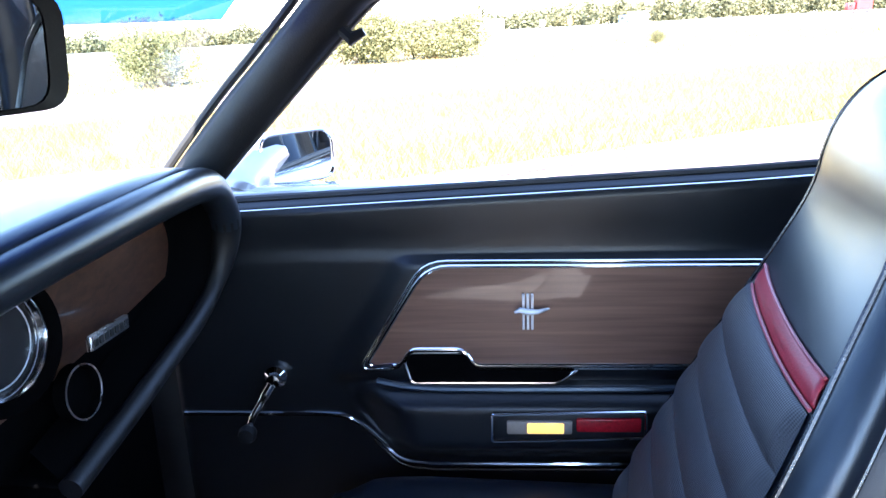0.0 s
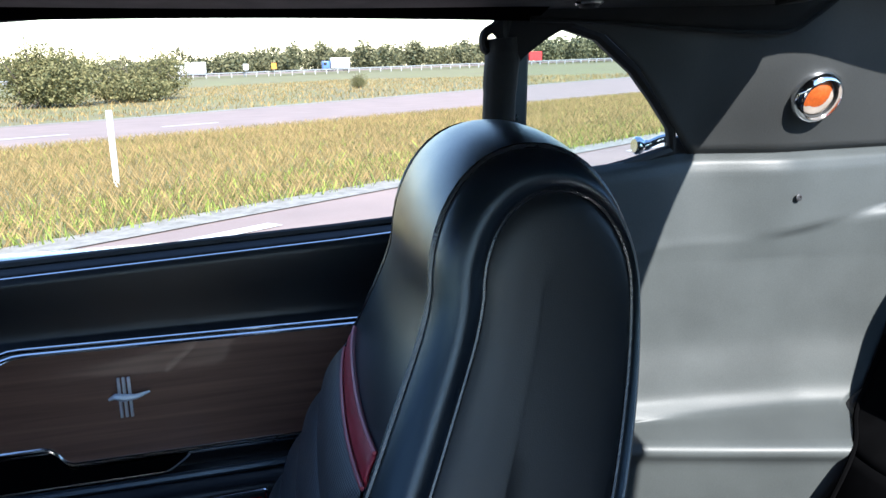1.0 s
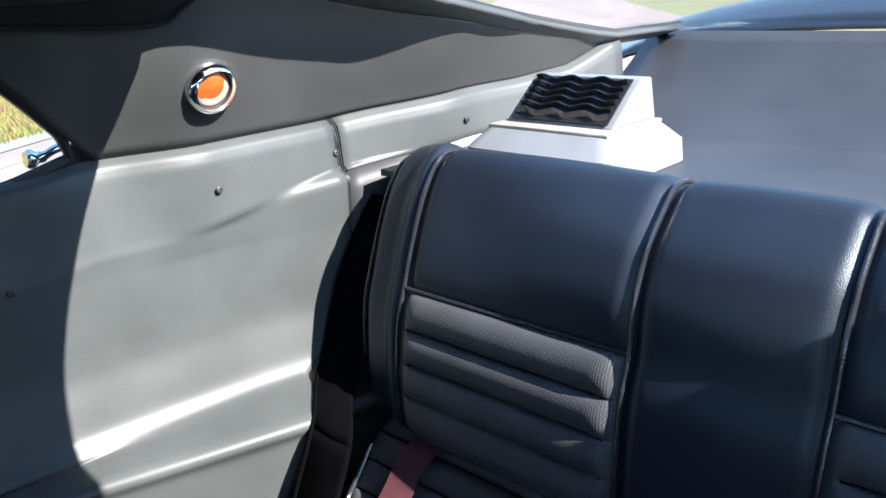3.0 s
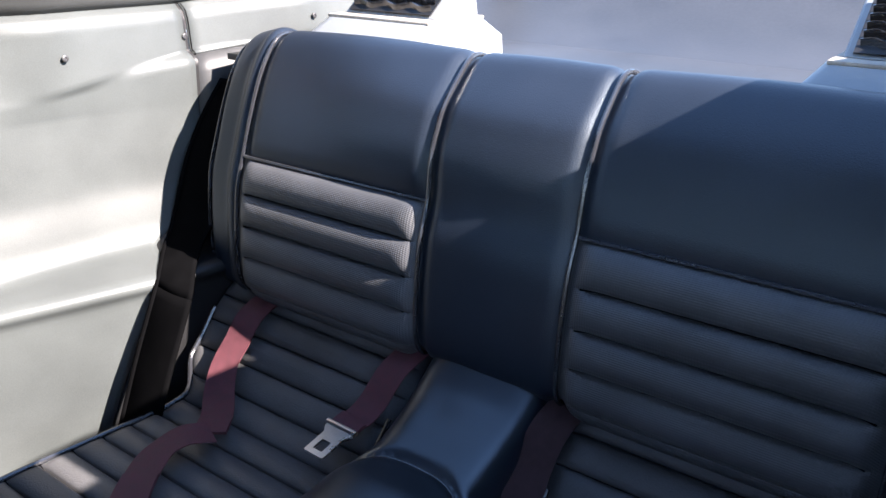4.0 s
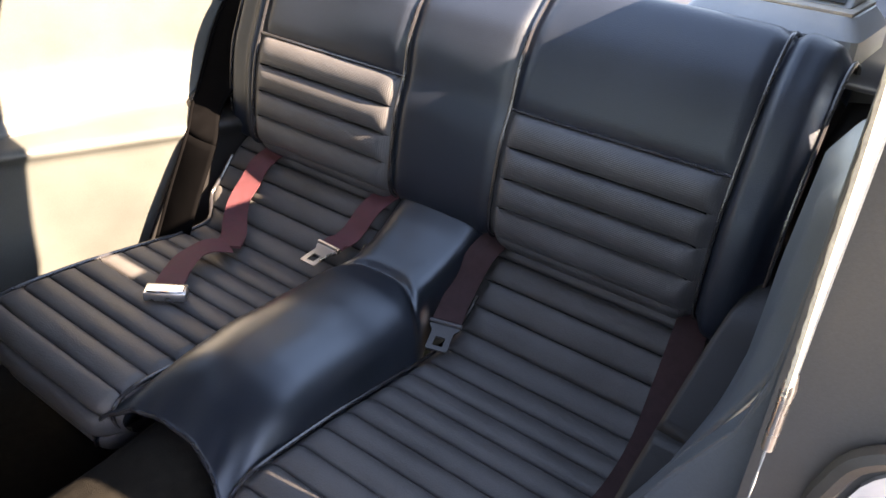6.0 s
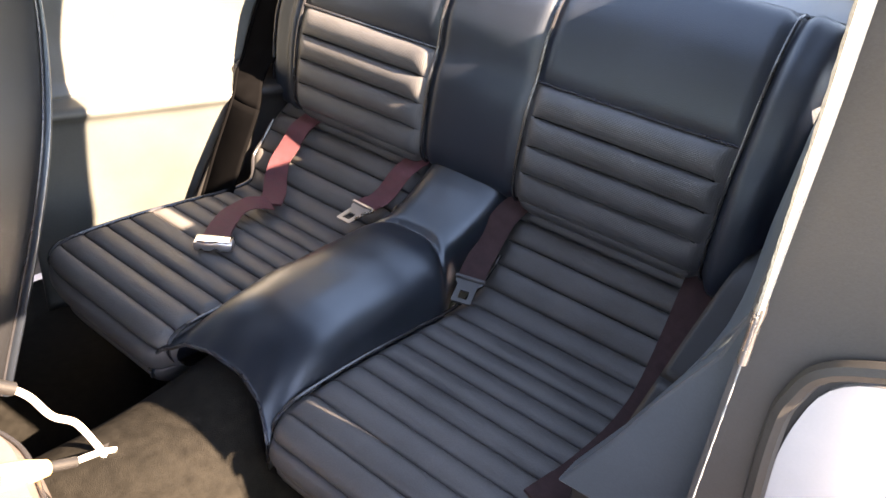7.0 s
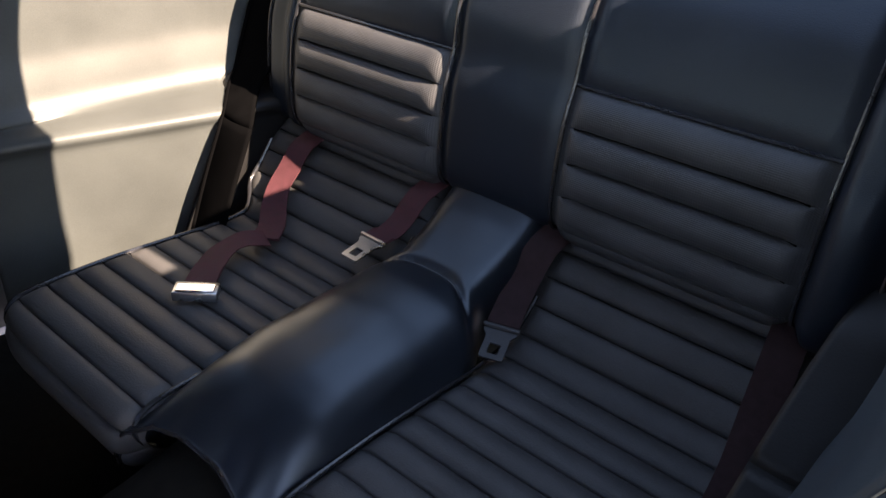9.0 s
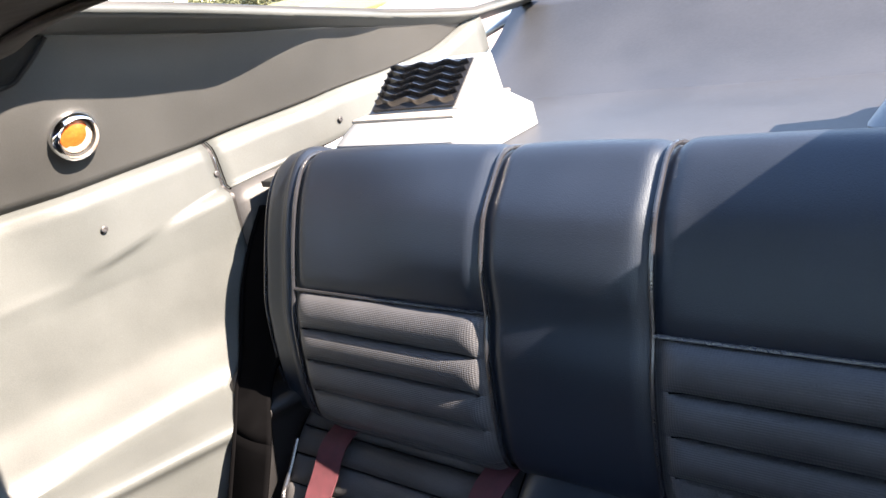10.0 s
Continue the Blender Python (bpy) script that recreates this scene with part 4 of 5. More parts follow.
def saddle(u, v):
    """The padded hump: a half round that flares at its front lip and flattens towards the backrest."""
    a = (v - 0.5) * math.pi
    side = math.sin(a)
    y = HY0 + (HY1 - HY0) * u
    y -= 0.034 * math.cos(a) ** 2 * (1 - hump((HY0 - y) / 0.16))      # the lip is scooped back in its middle
    top, low = hump_top(y), hump_base(y) - 0.03
    flare = 1 - hump((HY0 - y) / 0.11)
    back = hump((-0.84 - y) / 0.08)
    seam = 0.007 * math.exp(-(((y + 0.905 - 0.055 * abs(side) ** 2) / 0.008) ** 2))
    dip = 0.010 * back * math.exp(-((side / 0.6) ** 2)) * (1 - hump((-1.0 - y) / 0.06))
    x = XH + (0.119 + (0.026 if side > 0 else 0.010) * flare - 0.034 * back) * math.copysign(abs(side) ** (0.80 - 0.22 * back), a)
    crease = 0.0025 * math.sin(17 * side + 40 * y) * flare + 0.003 * noise.noise((x * 14, y * 14, 2.0))
    return Vector((x, y, low + (top - low - seam - dip) * abs(math.cos(a)) ** (0.62 - 0.2 * back) + crease))


part("hump_cover", sheet(saddle, 120, 48), VINYL, cush, "smooth padded black vinyl hump", solid=0.005)
part("seam", tube([saddle((HY0 + 0.905 - 0.055 * abs(math.sin((v - 0.5) * math.pi)) ** 2) / (HY0 - HY1), v) + Vector((0, 0.004, 0.003)) for v in [0.06 + 0.88 * k / 28 for k in range(29)]], 0.0020, 6), PIPING, cush, "stitched seam across the hump")
part("lip_piping", tube([saddle(0.0, 0.02 + 0.96 * k / 28) for k in range(29)], 0.0032, 6), PIPING, cush)
# added near-black box that stops sun leaking through the seat crack
part("crack_light_stop", box((XS - 0.50, -1.115, 0.46), (XS + 0.50, -1.088, 0.62), 0.004), MATTE, cush)
part("cushion_base", box((-0.52, -1.05, 0.185), (0.43, -0.60, 0.40), 0.01), CARPET, cush)

# black filler between the seat and the quarter trim
fill_edge = spline([(0.500, -0.78, 0.25), (0.500, -0.846, 0.40), (0.501, -0.892, 0.505), (0.508, -0.945, 0.603), (0.572, -1.008, 0.626), (0.600, -1.048, 0.65), (0.607, -1.074, 0.70), (0.607, -1.102, 0.765), (0.605, -1.138, 0.825), (0.602, -1.182, 0.880)], 6)
near_edge = spline([(0.540, -0.58, 0.25), (0.541, -0.66, 0.36), (0.543, -0.76, 0.46), (0.548, -0.86, 0.53), (0.556, -0.95, 0.60), (0.568, -1.02, 0.67), (0.582, -1.08, 0.75), (0.594, -1.15, 0.83), (0.600, -1.235, 0.886)], 6)
# passenger side is near-black and glossless, painting shade over its sunlit face
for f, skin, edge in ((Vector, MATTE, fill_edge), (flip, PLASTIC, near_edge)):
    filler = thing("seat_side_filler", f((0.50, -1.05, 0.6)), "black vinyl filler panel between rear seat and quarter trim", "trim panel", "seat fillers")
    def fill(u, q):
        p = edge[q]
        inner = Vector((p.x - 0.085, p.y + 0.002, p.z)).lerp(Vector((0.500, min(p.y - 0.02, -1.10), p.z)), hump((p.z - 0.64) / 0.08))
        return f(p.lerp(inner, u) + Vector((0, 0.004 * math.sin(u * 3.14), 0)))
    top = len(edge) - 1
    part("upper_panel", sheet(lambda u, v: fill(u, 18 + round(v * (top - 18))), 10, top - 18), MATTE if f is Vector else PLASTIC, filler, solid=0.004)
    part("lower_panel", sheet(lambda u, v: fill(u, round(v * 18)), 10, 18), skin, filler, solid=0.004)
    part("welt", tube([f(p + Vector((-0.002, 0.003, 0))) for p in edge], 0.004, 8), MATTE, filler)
    if f is flip:
        part("edge_strip", strap([f(p + Vector((0.004, 0.010, 0.004))) for p in edge[22:46]], (1, 0.15, 0.1), 0.003, 0.024), TRIM_DARK, filler, "brown-grey strip along the edge")
    lo, hi = f((0.44, -1.30, 0.18)), f((0.60, -1.245, 0.905))
    single("inner_wall", box((min(lo.x, hi.x), lo.y, lo.z), (max(lo.x, hi.x), hi.y, hi.z)), PLASTIC, "black inner wall behind the rear seat", "wall", kind="structure")


# ---- seat belts ----
def belt(name, pts, side, material, label, buckle, metal=STEEL):
    t = thing(name, pts[0], label, "seat belt", "rear seat belts")
    ps = spline(pts, 6)
    sides = side
    part("strap", strap(ps, sides), material, t)
    part("hem", strap([p + Vector((0, 0, 0.0025)) for p in (ps[-5:] if not buckle else ps[-9:-2])], sides, 0.002, 0.046), material, t, "doubled and stitched webbing")
    end = Vector(pts[-1])
    d = (ps[-1] - ps[-4]).normalized()
    s = Vector(side)
    s = (s - d * s.dot(d)).normalized()
    n = s.cross(d).normalized()
    m = Matrix((s, d, n)).transposed().to_4x4()
    m.translation = end
    if buckle == "tongue":
        ring = rounded([(-0.024, -0.008), (0.024, -0.008), (0.024, 0.004), (0.017, 0.012), (0.017, 0.050), (-0.017, 0.050), (-0.017, 0.012), (-0.024, 0.004)], 0.003, 2)
        hole = rounded([(-0.008, 0.024), (0.008, 0.024), (0.008, 0.042), (-0.008, 0.042)], 0.002, 2)
        bm = bmesh.new()
        a = [bm.verts.new(m @ Vector((p.x, p.y, 0.002))) for p in ring]
        b = [bm.verts.new(m @ Vector((p.x, p.y, 0.002))) for p in hole]
        ea = [bm.edges.new((a[k], a[(k + 1) % len(a)])) for k in range(len(a))]
        eb = [bm.edges.new((b[k], b[(k + 1) % len(b)])) for k in range(len(b))]
        bmesh.ops.triangle_fill(bm, edges=ea + eb, use_beauty=True)
        part("tongue", bm, metal, t, "flat steel belt tongue", smooth=False, solid=0.003)
        part("bar", tube([m @ Vector((-0.026, -0.004, 0.004)), m @ Vector((0.026, -0.004, 0.004))], 0.004, 8), metal, t)
    elif buckle == "box":
        b = part("buckle", box((-0.033, -0.010, -0.006), (0.033, 0.022, 0.010), 0.003), STEEL, t, "bright steel belt buckle")
        b.matrix_parent_inverse = Matrix()
        b.matrix_basis = Matrix.Translation(-BASE[t]) @ m
        b.data.transform(Matrix.Translation(BASE[t]))
        c = part("cover", box((-0.028, 0.0, 0.0095), (0.028, 0.019, 0.0125), 0.001, 1), CHROME, b)
        c.data.transform(Matrix.Translation(BASE[t]))
    return t


belt("seat_belt", [(0.372, -1.075, 0.588), (0.382, -1.020, 0.562), (0.385, -0.990, 0.527), (0.383, -0.962, 0.501), (0.360, -0.930, 0.482), (0.323, -0.895, 0.472), (0.292, -0.855, 0.471)], (1, 0.15, 0), WEB, "maroon lap belt webbing from the rear seat crack", "")
belt("seat_belt", [(0.288, -0.856, 0.475), (0.300, -0.820, 0.484), (0.300, -0.776, 0.480), (0.268, -0.724, 0.478), (0.235, -0.686, 0.478)], (0.80, -0.55, 0), WEB, "maroon lap belt end with a steel buckle", "box")
belt("seat_belt", [(0.082, -1.075, 0.592), (0.097, -1.020, 0.566), (0.107, -0.988, 0.528), (0.110, -0.966, 0.516), (0.113, -0.948, 0.513), (0.114, -0.928, 0.509)], (1, -0.10, 0.0), WEB, "maroon lap belt end with a bright steel tongue", "tongue")
belt("seat_belt", [(-0.152, -1.075, 0.592), (-0.142, -1.020, 0.568), (-0.138, -0.985, 0.526), (-0.148, -0.940, 0.500), (-0.160, -0.905, 0.488)], (1, 0.15, 0.1), WEB_BROWN, "dark maroon lap belt end with a steel tongue, coloured dark for shade", "tongue", DARK_STEEL)
belt("seat_belt", [(-0.482, -1.085, 0.592), (-0.490, -1.030, 0.572), (-0.497, -0.972, 0.506), (-0.512, -0.88, 0.473), (-0.520, -0.78, 0.470), (-0.514, -0.68, 0.470), (-0.500, -0.60, 0.468)], (1, 0.0, 0.12), WEB_BROWN, "dark maroon lap belt lying along the cushion edge", "")


# ---- speaker boxes on the deck ----
def speaker_box(at, mirror=1):
    t = thing("speaker_box", at, "silver-grey plastic speaker box with a slatted black grille", "speaker", "deck speakers")
    x, y, z = at
    bm = bmesh.new()
    levels = [(0.127, 0.112, z), (0.125, 0.110, z + 0.034), (0.106, 0.080, z + 0.060)]
    rings = [[bm.verts.new((x + q.x, y + q.y, h)) for q in rounded([(-a, -b), (a, -b), (a, b), (-a, b)], 0.022, 3)] for a, b, h in levels]
    for a, b in zip(rings, rings[1:]):
        for k in range(len(a)):
            bm.faces.new((a[k], a[(k + 1) % len(a)], b[(k + 1) % len(a)], b[k]))
    bm.faces.new(rings[-1])
    part("base", bm, BOX, t, flat_angle=25)
    part("top_plate", box((x - 0.102, y - 0.077, z + 0.0595), (x + 0.102, y + 0.077, z + 0.065), 0.002), DUST, t, "dusty beige top plate")
    wedge = prism([(y - 0.074, z + 0.065), (y + 0.046, z + 0.065), (y - 0.032, z + 0.126), (y - 0.060, z + 0.126)], "x", x - 0.092, x + 0.092)
    grille = part("grille_housing", wedge, BOX, t, smooth=False, bevel=0.003)
    n = Vector((0, 0.061, 0.078)).normalized()
    along = Vector((0, -0.078, 0.061)).normalized()
    o = Vector((x, y + 0.046, z + 0.065)) + n * 0.003
    for k in range(6):
        c = o + along * (0.012 + 0.0135 * k)
        pts = [c + Vector((-0.078 + 0.156 * i / 24, 0, 0)) + n * 0.005 + along * (0.009 * abs(((i / 24 * 3 + 0.2) % 1) - 0.5) * 2) for i in range(25)]
        part("slat", strap(pts, [tuple(along * 0.5 + n)] * 25, 0.002, 0.009), DIAL, grille)
    part("grille_back", strap([o + Vector((-0.082, 0, 0)) + along * 0.049 + n * 0.0005, o + Vector((0.082, 0, 0)) + along * 0.049 + n * 0.0005], tuple(along), 0.002, 0.088), PLASTIC, grille)
    return t


speaker_box((0.332, -1.346, 0.928))
speaker_box((-0.426, -1.340, 0.928))


# ---- front seats ----
def bucket_seat(xc, fold, label, yaw=0.0):
    """A high-backed bucket seat: an arched side profile swept across its width. fold: degrees by which its back is tipped forward."""
    t = thing("bucket_seat", (xc, 0.0, 0.18), label, "seat", "front bucket seats")
    hinge = Vector((xc, -0.20, 0.40))
    turn = Matrix.Translation(hinge) @ Matrix.Rotation(radians(yaw), 4, "Z") @ Matrix.Rotation(radians(-fold), 4, "X") @ Matrix.Translation(-hinge)
    front = eased(line_through([(0.36, -0.090), (0.45, -0.110), (0.60, -0.180), (0.80, -0.270), (0.94, -0.330)]), 0.05)
    rear = eased(line_through([(0.30, -0.325), (0.46, -0.383), (0.605, -0.435), (0.73, -0.478), (0.82, -0.500), (0.90, -0.510), (0.98, -0.508)]), 0.04)
    half = eased(line_through([(0.36, 0.25), (0.55, 0.245), (0.70, 0.225), (0.80, 0.195), (0.88, 0.170), (0.95, 0.158), (1.07, 0.140)]), 0.06)
    ZC = 0.94

    def rim(s):
        """The side outline in (y, z), from the front foot over the crown to the rear foot, and its spine."""
        if s < 0.36:
            z = 0.36 + (ZC - 0.36) * s / 0.36
            return front(z), z, (front(z) + rear(z)) / 2, z
        if s > 0.64:
            z = 0.36 + (ZC - 0.36) * (1 - s) / 0.36
            return rear(z), z, (front(z) + rear(z)) / 2, z
        a = math.pi * (s - 0.36) / 0.28
        yc, r = (front(ZC) + rear(ZC)) / 2, (front(ZC) - rear(ZC)) / 2
        return yc + r * math.copysign(abs(math.cos(a)) ** 0.94, math.cos(a)), ZC + 0.124 * math.sin(a), yc, ZC

    def place(s, f, d, side):
        y, z, sy, sz = rim(s)
        yy, zz = sy + (y - sy) * f - 0.06 * max(0.0, 1 - f) * (1 if f > 0.5 else 2 * f), sz + (z - sz) * f
        return turn @ Vector((xc + side * (half(zz) + d), yy, zz))

    for side in (-1, 1):
        def cover(name, keys, material, n=3, lab=""):
            prof = [(p.x, p.y) for p in spline([(a, b, 0) for a, b in keys], n)]
            return part(name, sheet(lambda u, v: place(u, *prof[min(len(prof) - 1, round(v * (len(prof) - 1)))], side), 80, len(prof) - 1), material, t, lab)
        cover("side_panel", [(0.0, -0.002), (0.3, -0.002), (0.6, -0.004), (0.72, -0.010)], DOOR_VINYL)
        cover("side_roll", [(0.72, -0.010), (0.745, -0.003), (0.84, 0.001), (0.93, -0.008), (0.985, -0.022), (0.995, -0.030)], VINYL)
        part("piping", tube([place(k / 80, 0.72, -0.008, side) for k in range(81)], 0.0026, 8), PIPING, t)
        part("piping", tube([place(k / 80, 1.0, -0.030, side) for k in range(81)], 0.0034, 8), PIPING, t)

    def across(s, w, d=0.0):
        """A point of the front, crown and rear cover: w from -1 to 1 across, d outward."""
        y, z, sy, sz = rim(s)
        out = Vector((0, y - sy, max(0.0, z - sz)))
        out = out.normalized() if out.length > 1e-6 else Vector((0, 1, 0))
        crown = 0.012 * (1 - abs(w) ** 2.4)
        p = Vector((xc + w * (half(z) - 0.030), y, z)) + out * (crown + d)
        return turn @ p
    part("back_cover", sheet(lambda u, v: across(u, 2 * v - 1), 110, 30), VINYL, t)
    s_of = lambda z: 0.36 * (z - 0.36) / (ZC - 0.36)
    peak = lambda w: 0.796 + 0.010 * w      # height of the stripe across the back

    def ribs(u, v):
        w = (2 * u - 1) * 0.95
        t = (v * 6) % 1.0
        return across(s_of(0.44 + (peak(w) - 0.45) * v), w, 0.003 + 0.010 * max(0.0, math.sin(math.pi * t)) ** 0.5 * hump(min(u, 1 - u) / 0.05))
    part("ribbed_centre", grid(ribs, [k / 44 for k in range(45)], stations([k / 6 for k in range(7)])), WEAVE, t, "ribbed comfort-weave centre")
    part("stripe", sheet(lambda u, v: across(s_of(peak(w := -0.97 + u * 1.75) + 0.026 * v - 0.004), w, 0.001 + 0.003 * math.sin(math.pi * v)), 30, 6), RED, t, "red vinyl stripe across the backrest", solid=0.003)
    for off in (-0.005, 0.023):
        part("stripe_piping", tube([across(s_of(peak(w := -0.97 + k / 30 * 1.75) + off), w, 0.0045) for k in range(31)], 0.0022, 6), mat_pink, t)

    def squab(u, v):
        a = v * 2 * math.pi
        y = -0.20 + 0.50 * u
        w = 0.25 - 0.02 * hump((y - 0.15) / 0.15)
        c, q = math.cos(a), math.sin(a)
        hgt = 0.075 * (1 - 0.5 * hump((u - 0.85) / 0.15)) * (1 - 0.5 * hump((0.08 - u) / 0.08))
        return Vector((xc + w * math.copysign(abs(c) ** 0.45, c), y, 0.385 + 0.02 * u + hgt * math.copysign(abs(q) ** 0.55, q)))
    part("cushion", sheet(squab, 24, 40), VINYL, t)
    part("seat_base", box((xc - 0.20, -0.15, 0.185), (xc + 0.20, 0.24, 0.33), 0.01), PLASTIC, t)
    return t


# blue specular tint stands in for the sky's reflection on the black vinyl
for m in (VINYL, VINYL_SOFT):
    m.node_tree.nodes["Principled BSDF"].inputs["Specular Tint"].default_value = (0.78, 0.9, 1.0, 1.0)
mat_pink = mat("pink_piping", (0.55, 0.12, 0.14), 0.35, var=0.1)
bucket_seat(0.498, 0, "black vinyl high-back passenger seat with a red stripe", -6.0)
bucket_seat(-0.558, 68, "black vinyl driver seat with its back folded forward")

# shoulder belt hanging from the roof rail behind the passenger window
shoulder = thing("shoulder_belt", (0.69, -0.50, 0.93), "black shoulder belt hanging from the roof rail", "seat belt")
part("sleeve", tube(spline([(0.682, -0.500, 0.90), (0.682, -0.490, 1.00), (0.681, -0.492, 1.06), (0.680, -0.494, 1.11), (0.680, -0.497, 1.142), (0.680, -0.496, 1.160)], 5), [0.021] * 14 + [0.022] * 6 + [0.019] * 6, 12), WEB_DARK, shoulder)
part("strap", strap(spline([(0.678, -0.498, 1.150), (0.672, -0.515, 1.166), (0.664, -0.550, 1.190), (0.655, -0.585, 1.203)], 5), (0.1, 0.9, 0.6), 0.004, 0.055), WEB_DARK, shoulder)
part("hook", tube(spline([(0.684, -0.487, 1.142), (0.684, -0.474, 1.148), (0.684, -0.474, 1.165), (0.684, -0.49, 1.176), (0.686, -0.50, 1.195)], 4), 0.006, 8), PLASTIC, shoulder)
b_post = single("door_post", prism([(-0.505, 0.90), (-0.535, 0.90), (-0.540, 1.20), (-0.500, 1.20)], "x", 0.695, 0.722), VINYL, "slim black post between the side windows", "pillar", kind="structure", smooth=False, bevel=0.004)

# ---- driver's door opening ----
jamb = thing("door_frame", (-0.68, -0.5, 0.2), "door opening with black trim, rubber seal and silver paint", "door frame", kind="structure")
part("trim_end", prism([(-0.676, 1.14), (-0.676, 0.588), (-0.540, 0.582), (-0.548, 0.598), (-0.584, 0.667), (-0.622, 0.752), (-0.655, 0.815), (-0.666, 0.86), (-0.669, 0.968), (-0.669, 1.12)], "y", -0.585, -0.545), JAMB, jamb, "satin trim end, coloured blue-grey for reflected sky", smooth=False, bevel=0.006)
part("lower_trim", prism([(-0.676, 0.20), (-0.560, 0.20), (-0.556, 0.40), (-0.552, 0.586), (-0.676, 0.592)], "y", -0.583, -0.558), PLASTIC, jamb, smooth=False, bevel=0.004)
part("windlace", tube([(-0.6845, -0.490, 0.2 + 0.66 * k / 60) for k in range(61)], [0.0006 + 0.0004 * (k % 2) for k in range(61)], 6), BOX, jamb, "thin pale cord along the trim edge")
hang = thing("hanging_belt", (-0.68, -0.492, 0.83), "pale sunlit shoulder belt hanging twisted beside the door opening", "seat belt")
drop_line = spline([(-0.680, -0.496, 1.190), (-0.681, -0.494, 1.12), (-0.683, -0.492, 1.05), (-0.684, -0.490, 0.97), (-0.685, -0.489, 0.92), (-0.685, -0.489, 0.900)], 8)
n_drop = len(drop_line) - 1
part("strap", strap(drop_line, [(math.cos(a := radians(35 + 50 * hump(k / n_drop * 1.15))), math.sin(a), 0) for k in range(n_drop + 1)], 0.0026, 0.011), WEB_SUNLIT, hang, "webbing twisted edge-on, its sunlight put into the pale colour")
part("stitching", tube([p + Vector((0.005 * math.cos(radians(35 + 50 * hump(k / n_drop * 1.15))), 0.004, 0)) for k, p in enumerate(drop_line)], [0.0022 + 0.0006 * (k % 2) for k in range(n_drop + 1)], 6), WEB_SUNLIT, hang, "frayed stitched edge")
part("clip", tube([(-0.685, -0.488, 0.915), (-0.685, -0.487, 0.905), (-0.685, -0.487, 0.890), (-0.685, -0.488, 0.872), (-0.685, -0.489, 0.857)], [0.003, 0.0046, 0.0038, 0.0042, 0.0040], 10), STEEL, hang, "worn steel belt clip")
part("lock_face", prism([(-0.675, 0.2), (-0.675, 1.18), (-0.80, 1.18), (-0.80, 0.2)], "y", -0.58, -0.515), TRIM_DARK, jamb, smooth=False)
part("painted_face", prism([(p.x, p.y) for p in rounded([(-0.742, 0.2), (-0.728, 0.80), (-0.742, 0.862), (-0.83, 0.895), (-0.86, 0.2)], [0.01, 0.03, 0.03, 0.01, 0.01])], "y", -0.545, -0.510), SILVER, jamb, "sunlit silver paint", smooth=False)
part("seal", tube(spline([(-0.738, -0.508, 0.2), (-0.733, -0.508, 0.60), (-0.720, -0.508, 0.79), (-0.724, -0.508, 0.840), (-0.742, -0.508, 0.872), (-0.80, -0.508, 0.90)], 6), 0.008, 8), RUBBER, jamb)
part("sill_plate", box((-0.86, -0.50, 0.17), (-0.72, 0.56, 0.24), 0.01), STEEL, jamb)

# ---- buckle stalks on the tunnel ----
stalk = thing("belt_stalk", (0.036, -0.36, 0.34), "bent chrome belt stalk with a red-buttoned buckle", "seat belt", "front belt stalks")
rod = spline([(-0.024, -0.318, 0.404), (-0.014, -0.318, 0.412), (-0.006, -0.314, 0.428), (0.003, -0.298, 0.468), (0.008, -0.274, 0.492), (0.014, -0.256, 0.530), (0.018, -0.238, 0.553)], 6)
part("rod", tube(rod, 0.0048, 10), ROD, stalk, "bare bent steel rod")
part("sleeve", tube([(0.0175, -0.242, 0.549), (0.021, -0.219, 0.568)], 0.0085, 12), PLASTIC, stalk)
part("button", tube([(0.021, -0.219, 0.568), (0.023, -0.203, 0.580)], [0.0110, 0.0125], 14), RED_P, stalk, "red collar of the buckle head")
part("buckle", tube([(0.023, -0.203, 0.580), (0.026, -0.188, 0.590), (0.030, -0.168, 0.605)], [0.0125, 0.0170, 0.0165], 16), CREAM, stalk, "translucent orange buckle head")
part("tip", disc((0.030, -0.168, 0.605), (0.12, 0.80, 0.58), [(0.0165, -0.002), (0.0155, 0.003), (0.012, 0.003), (0.011, -0.004), (0, -0.004)], 18), RED_P, stalk, "red release button")
part("foot", box((-0.026, -0.350, 0.400), (0.002, -0.322, 0.412), 0.004), DARK_STEEL, stalk)
stalk2 = thing("belt_stalk", (0.02, -0.30, 0.34), "short belt stalk with a cream buckle and red button", "seat belt", "front belt stalks")
part("rod", tube(spline([(-0.016, -0.336, 0.408), (-0.028, -0.312, 0.430), (-0.042, -0.285, 0.450), (-0.046, -0.262, 0.458)], 5), 0.0042, 10), ROD, stalk2)
part("sleeve", tube([(-0.044, -0.270, 0.454), (-0.046, -0.234, 0.472)], 0.0070, 12), PLASTIC, stalk2)
part("buckle", tube([(-0.046, -0.236, 0.471), (-0.047, -0.212, 0.482), (-0.049, -0.178, 0.498)], [0.010, 0.0150, 0.0165], 16), CREAM, stalk2, "cream plastic buckle head")
part("rim", disc((-0.049, -0.177, 0.499), (-0.55, 0.55, 0.62), [(0.0170, -0.003), (0.0165, 0.003), (0.0100, 0.004), (0.0095, -0.002)], 18), CREAM, stalk2)
part("button", disc((-0.049, -0.177, 0.499), (-0.55, 0.55, 0.62), [(0.0095, -0.002), (0.0088, 0.001), (0, 0.001)], 16), RED_P, stalk2, "red release button")

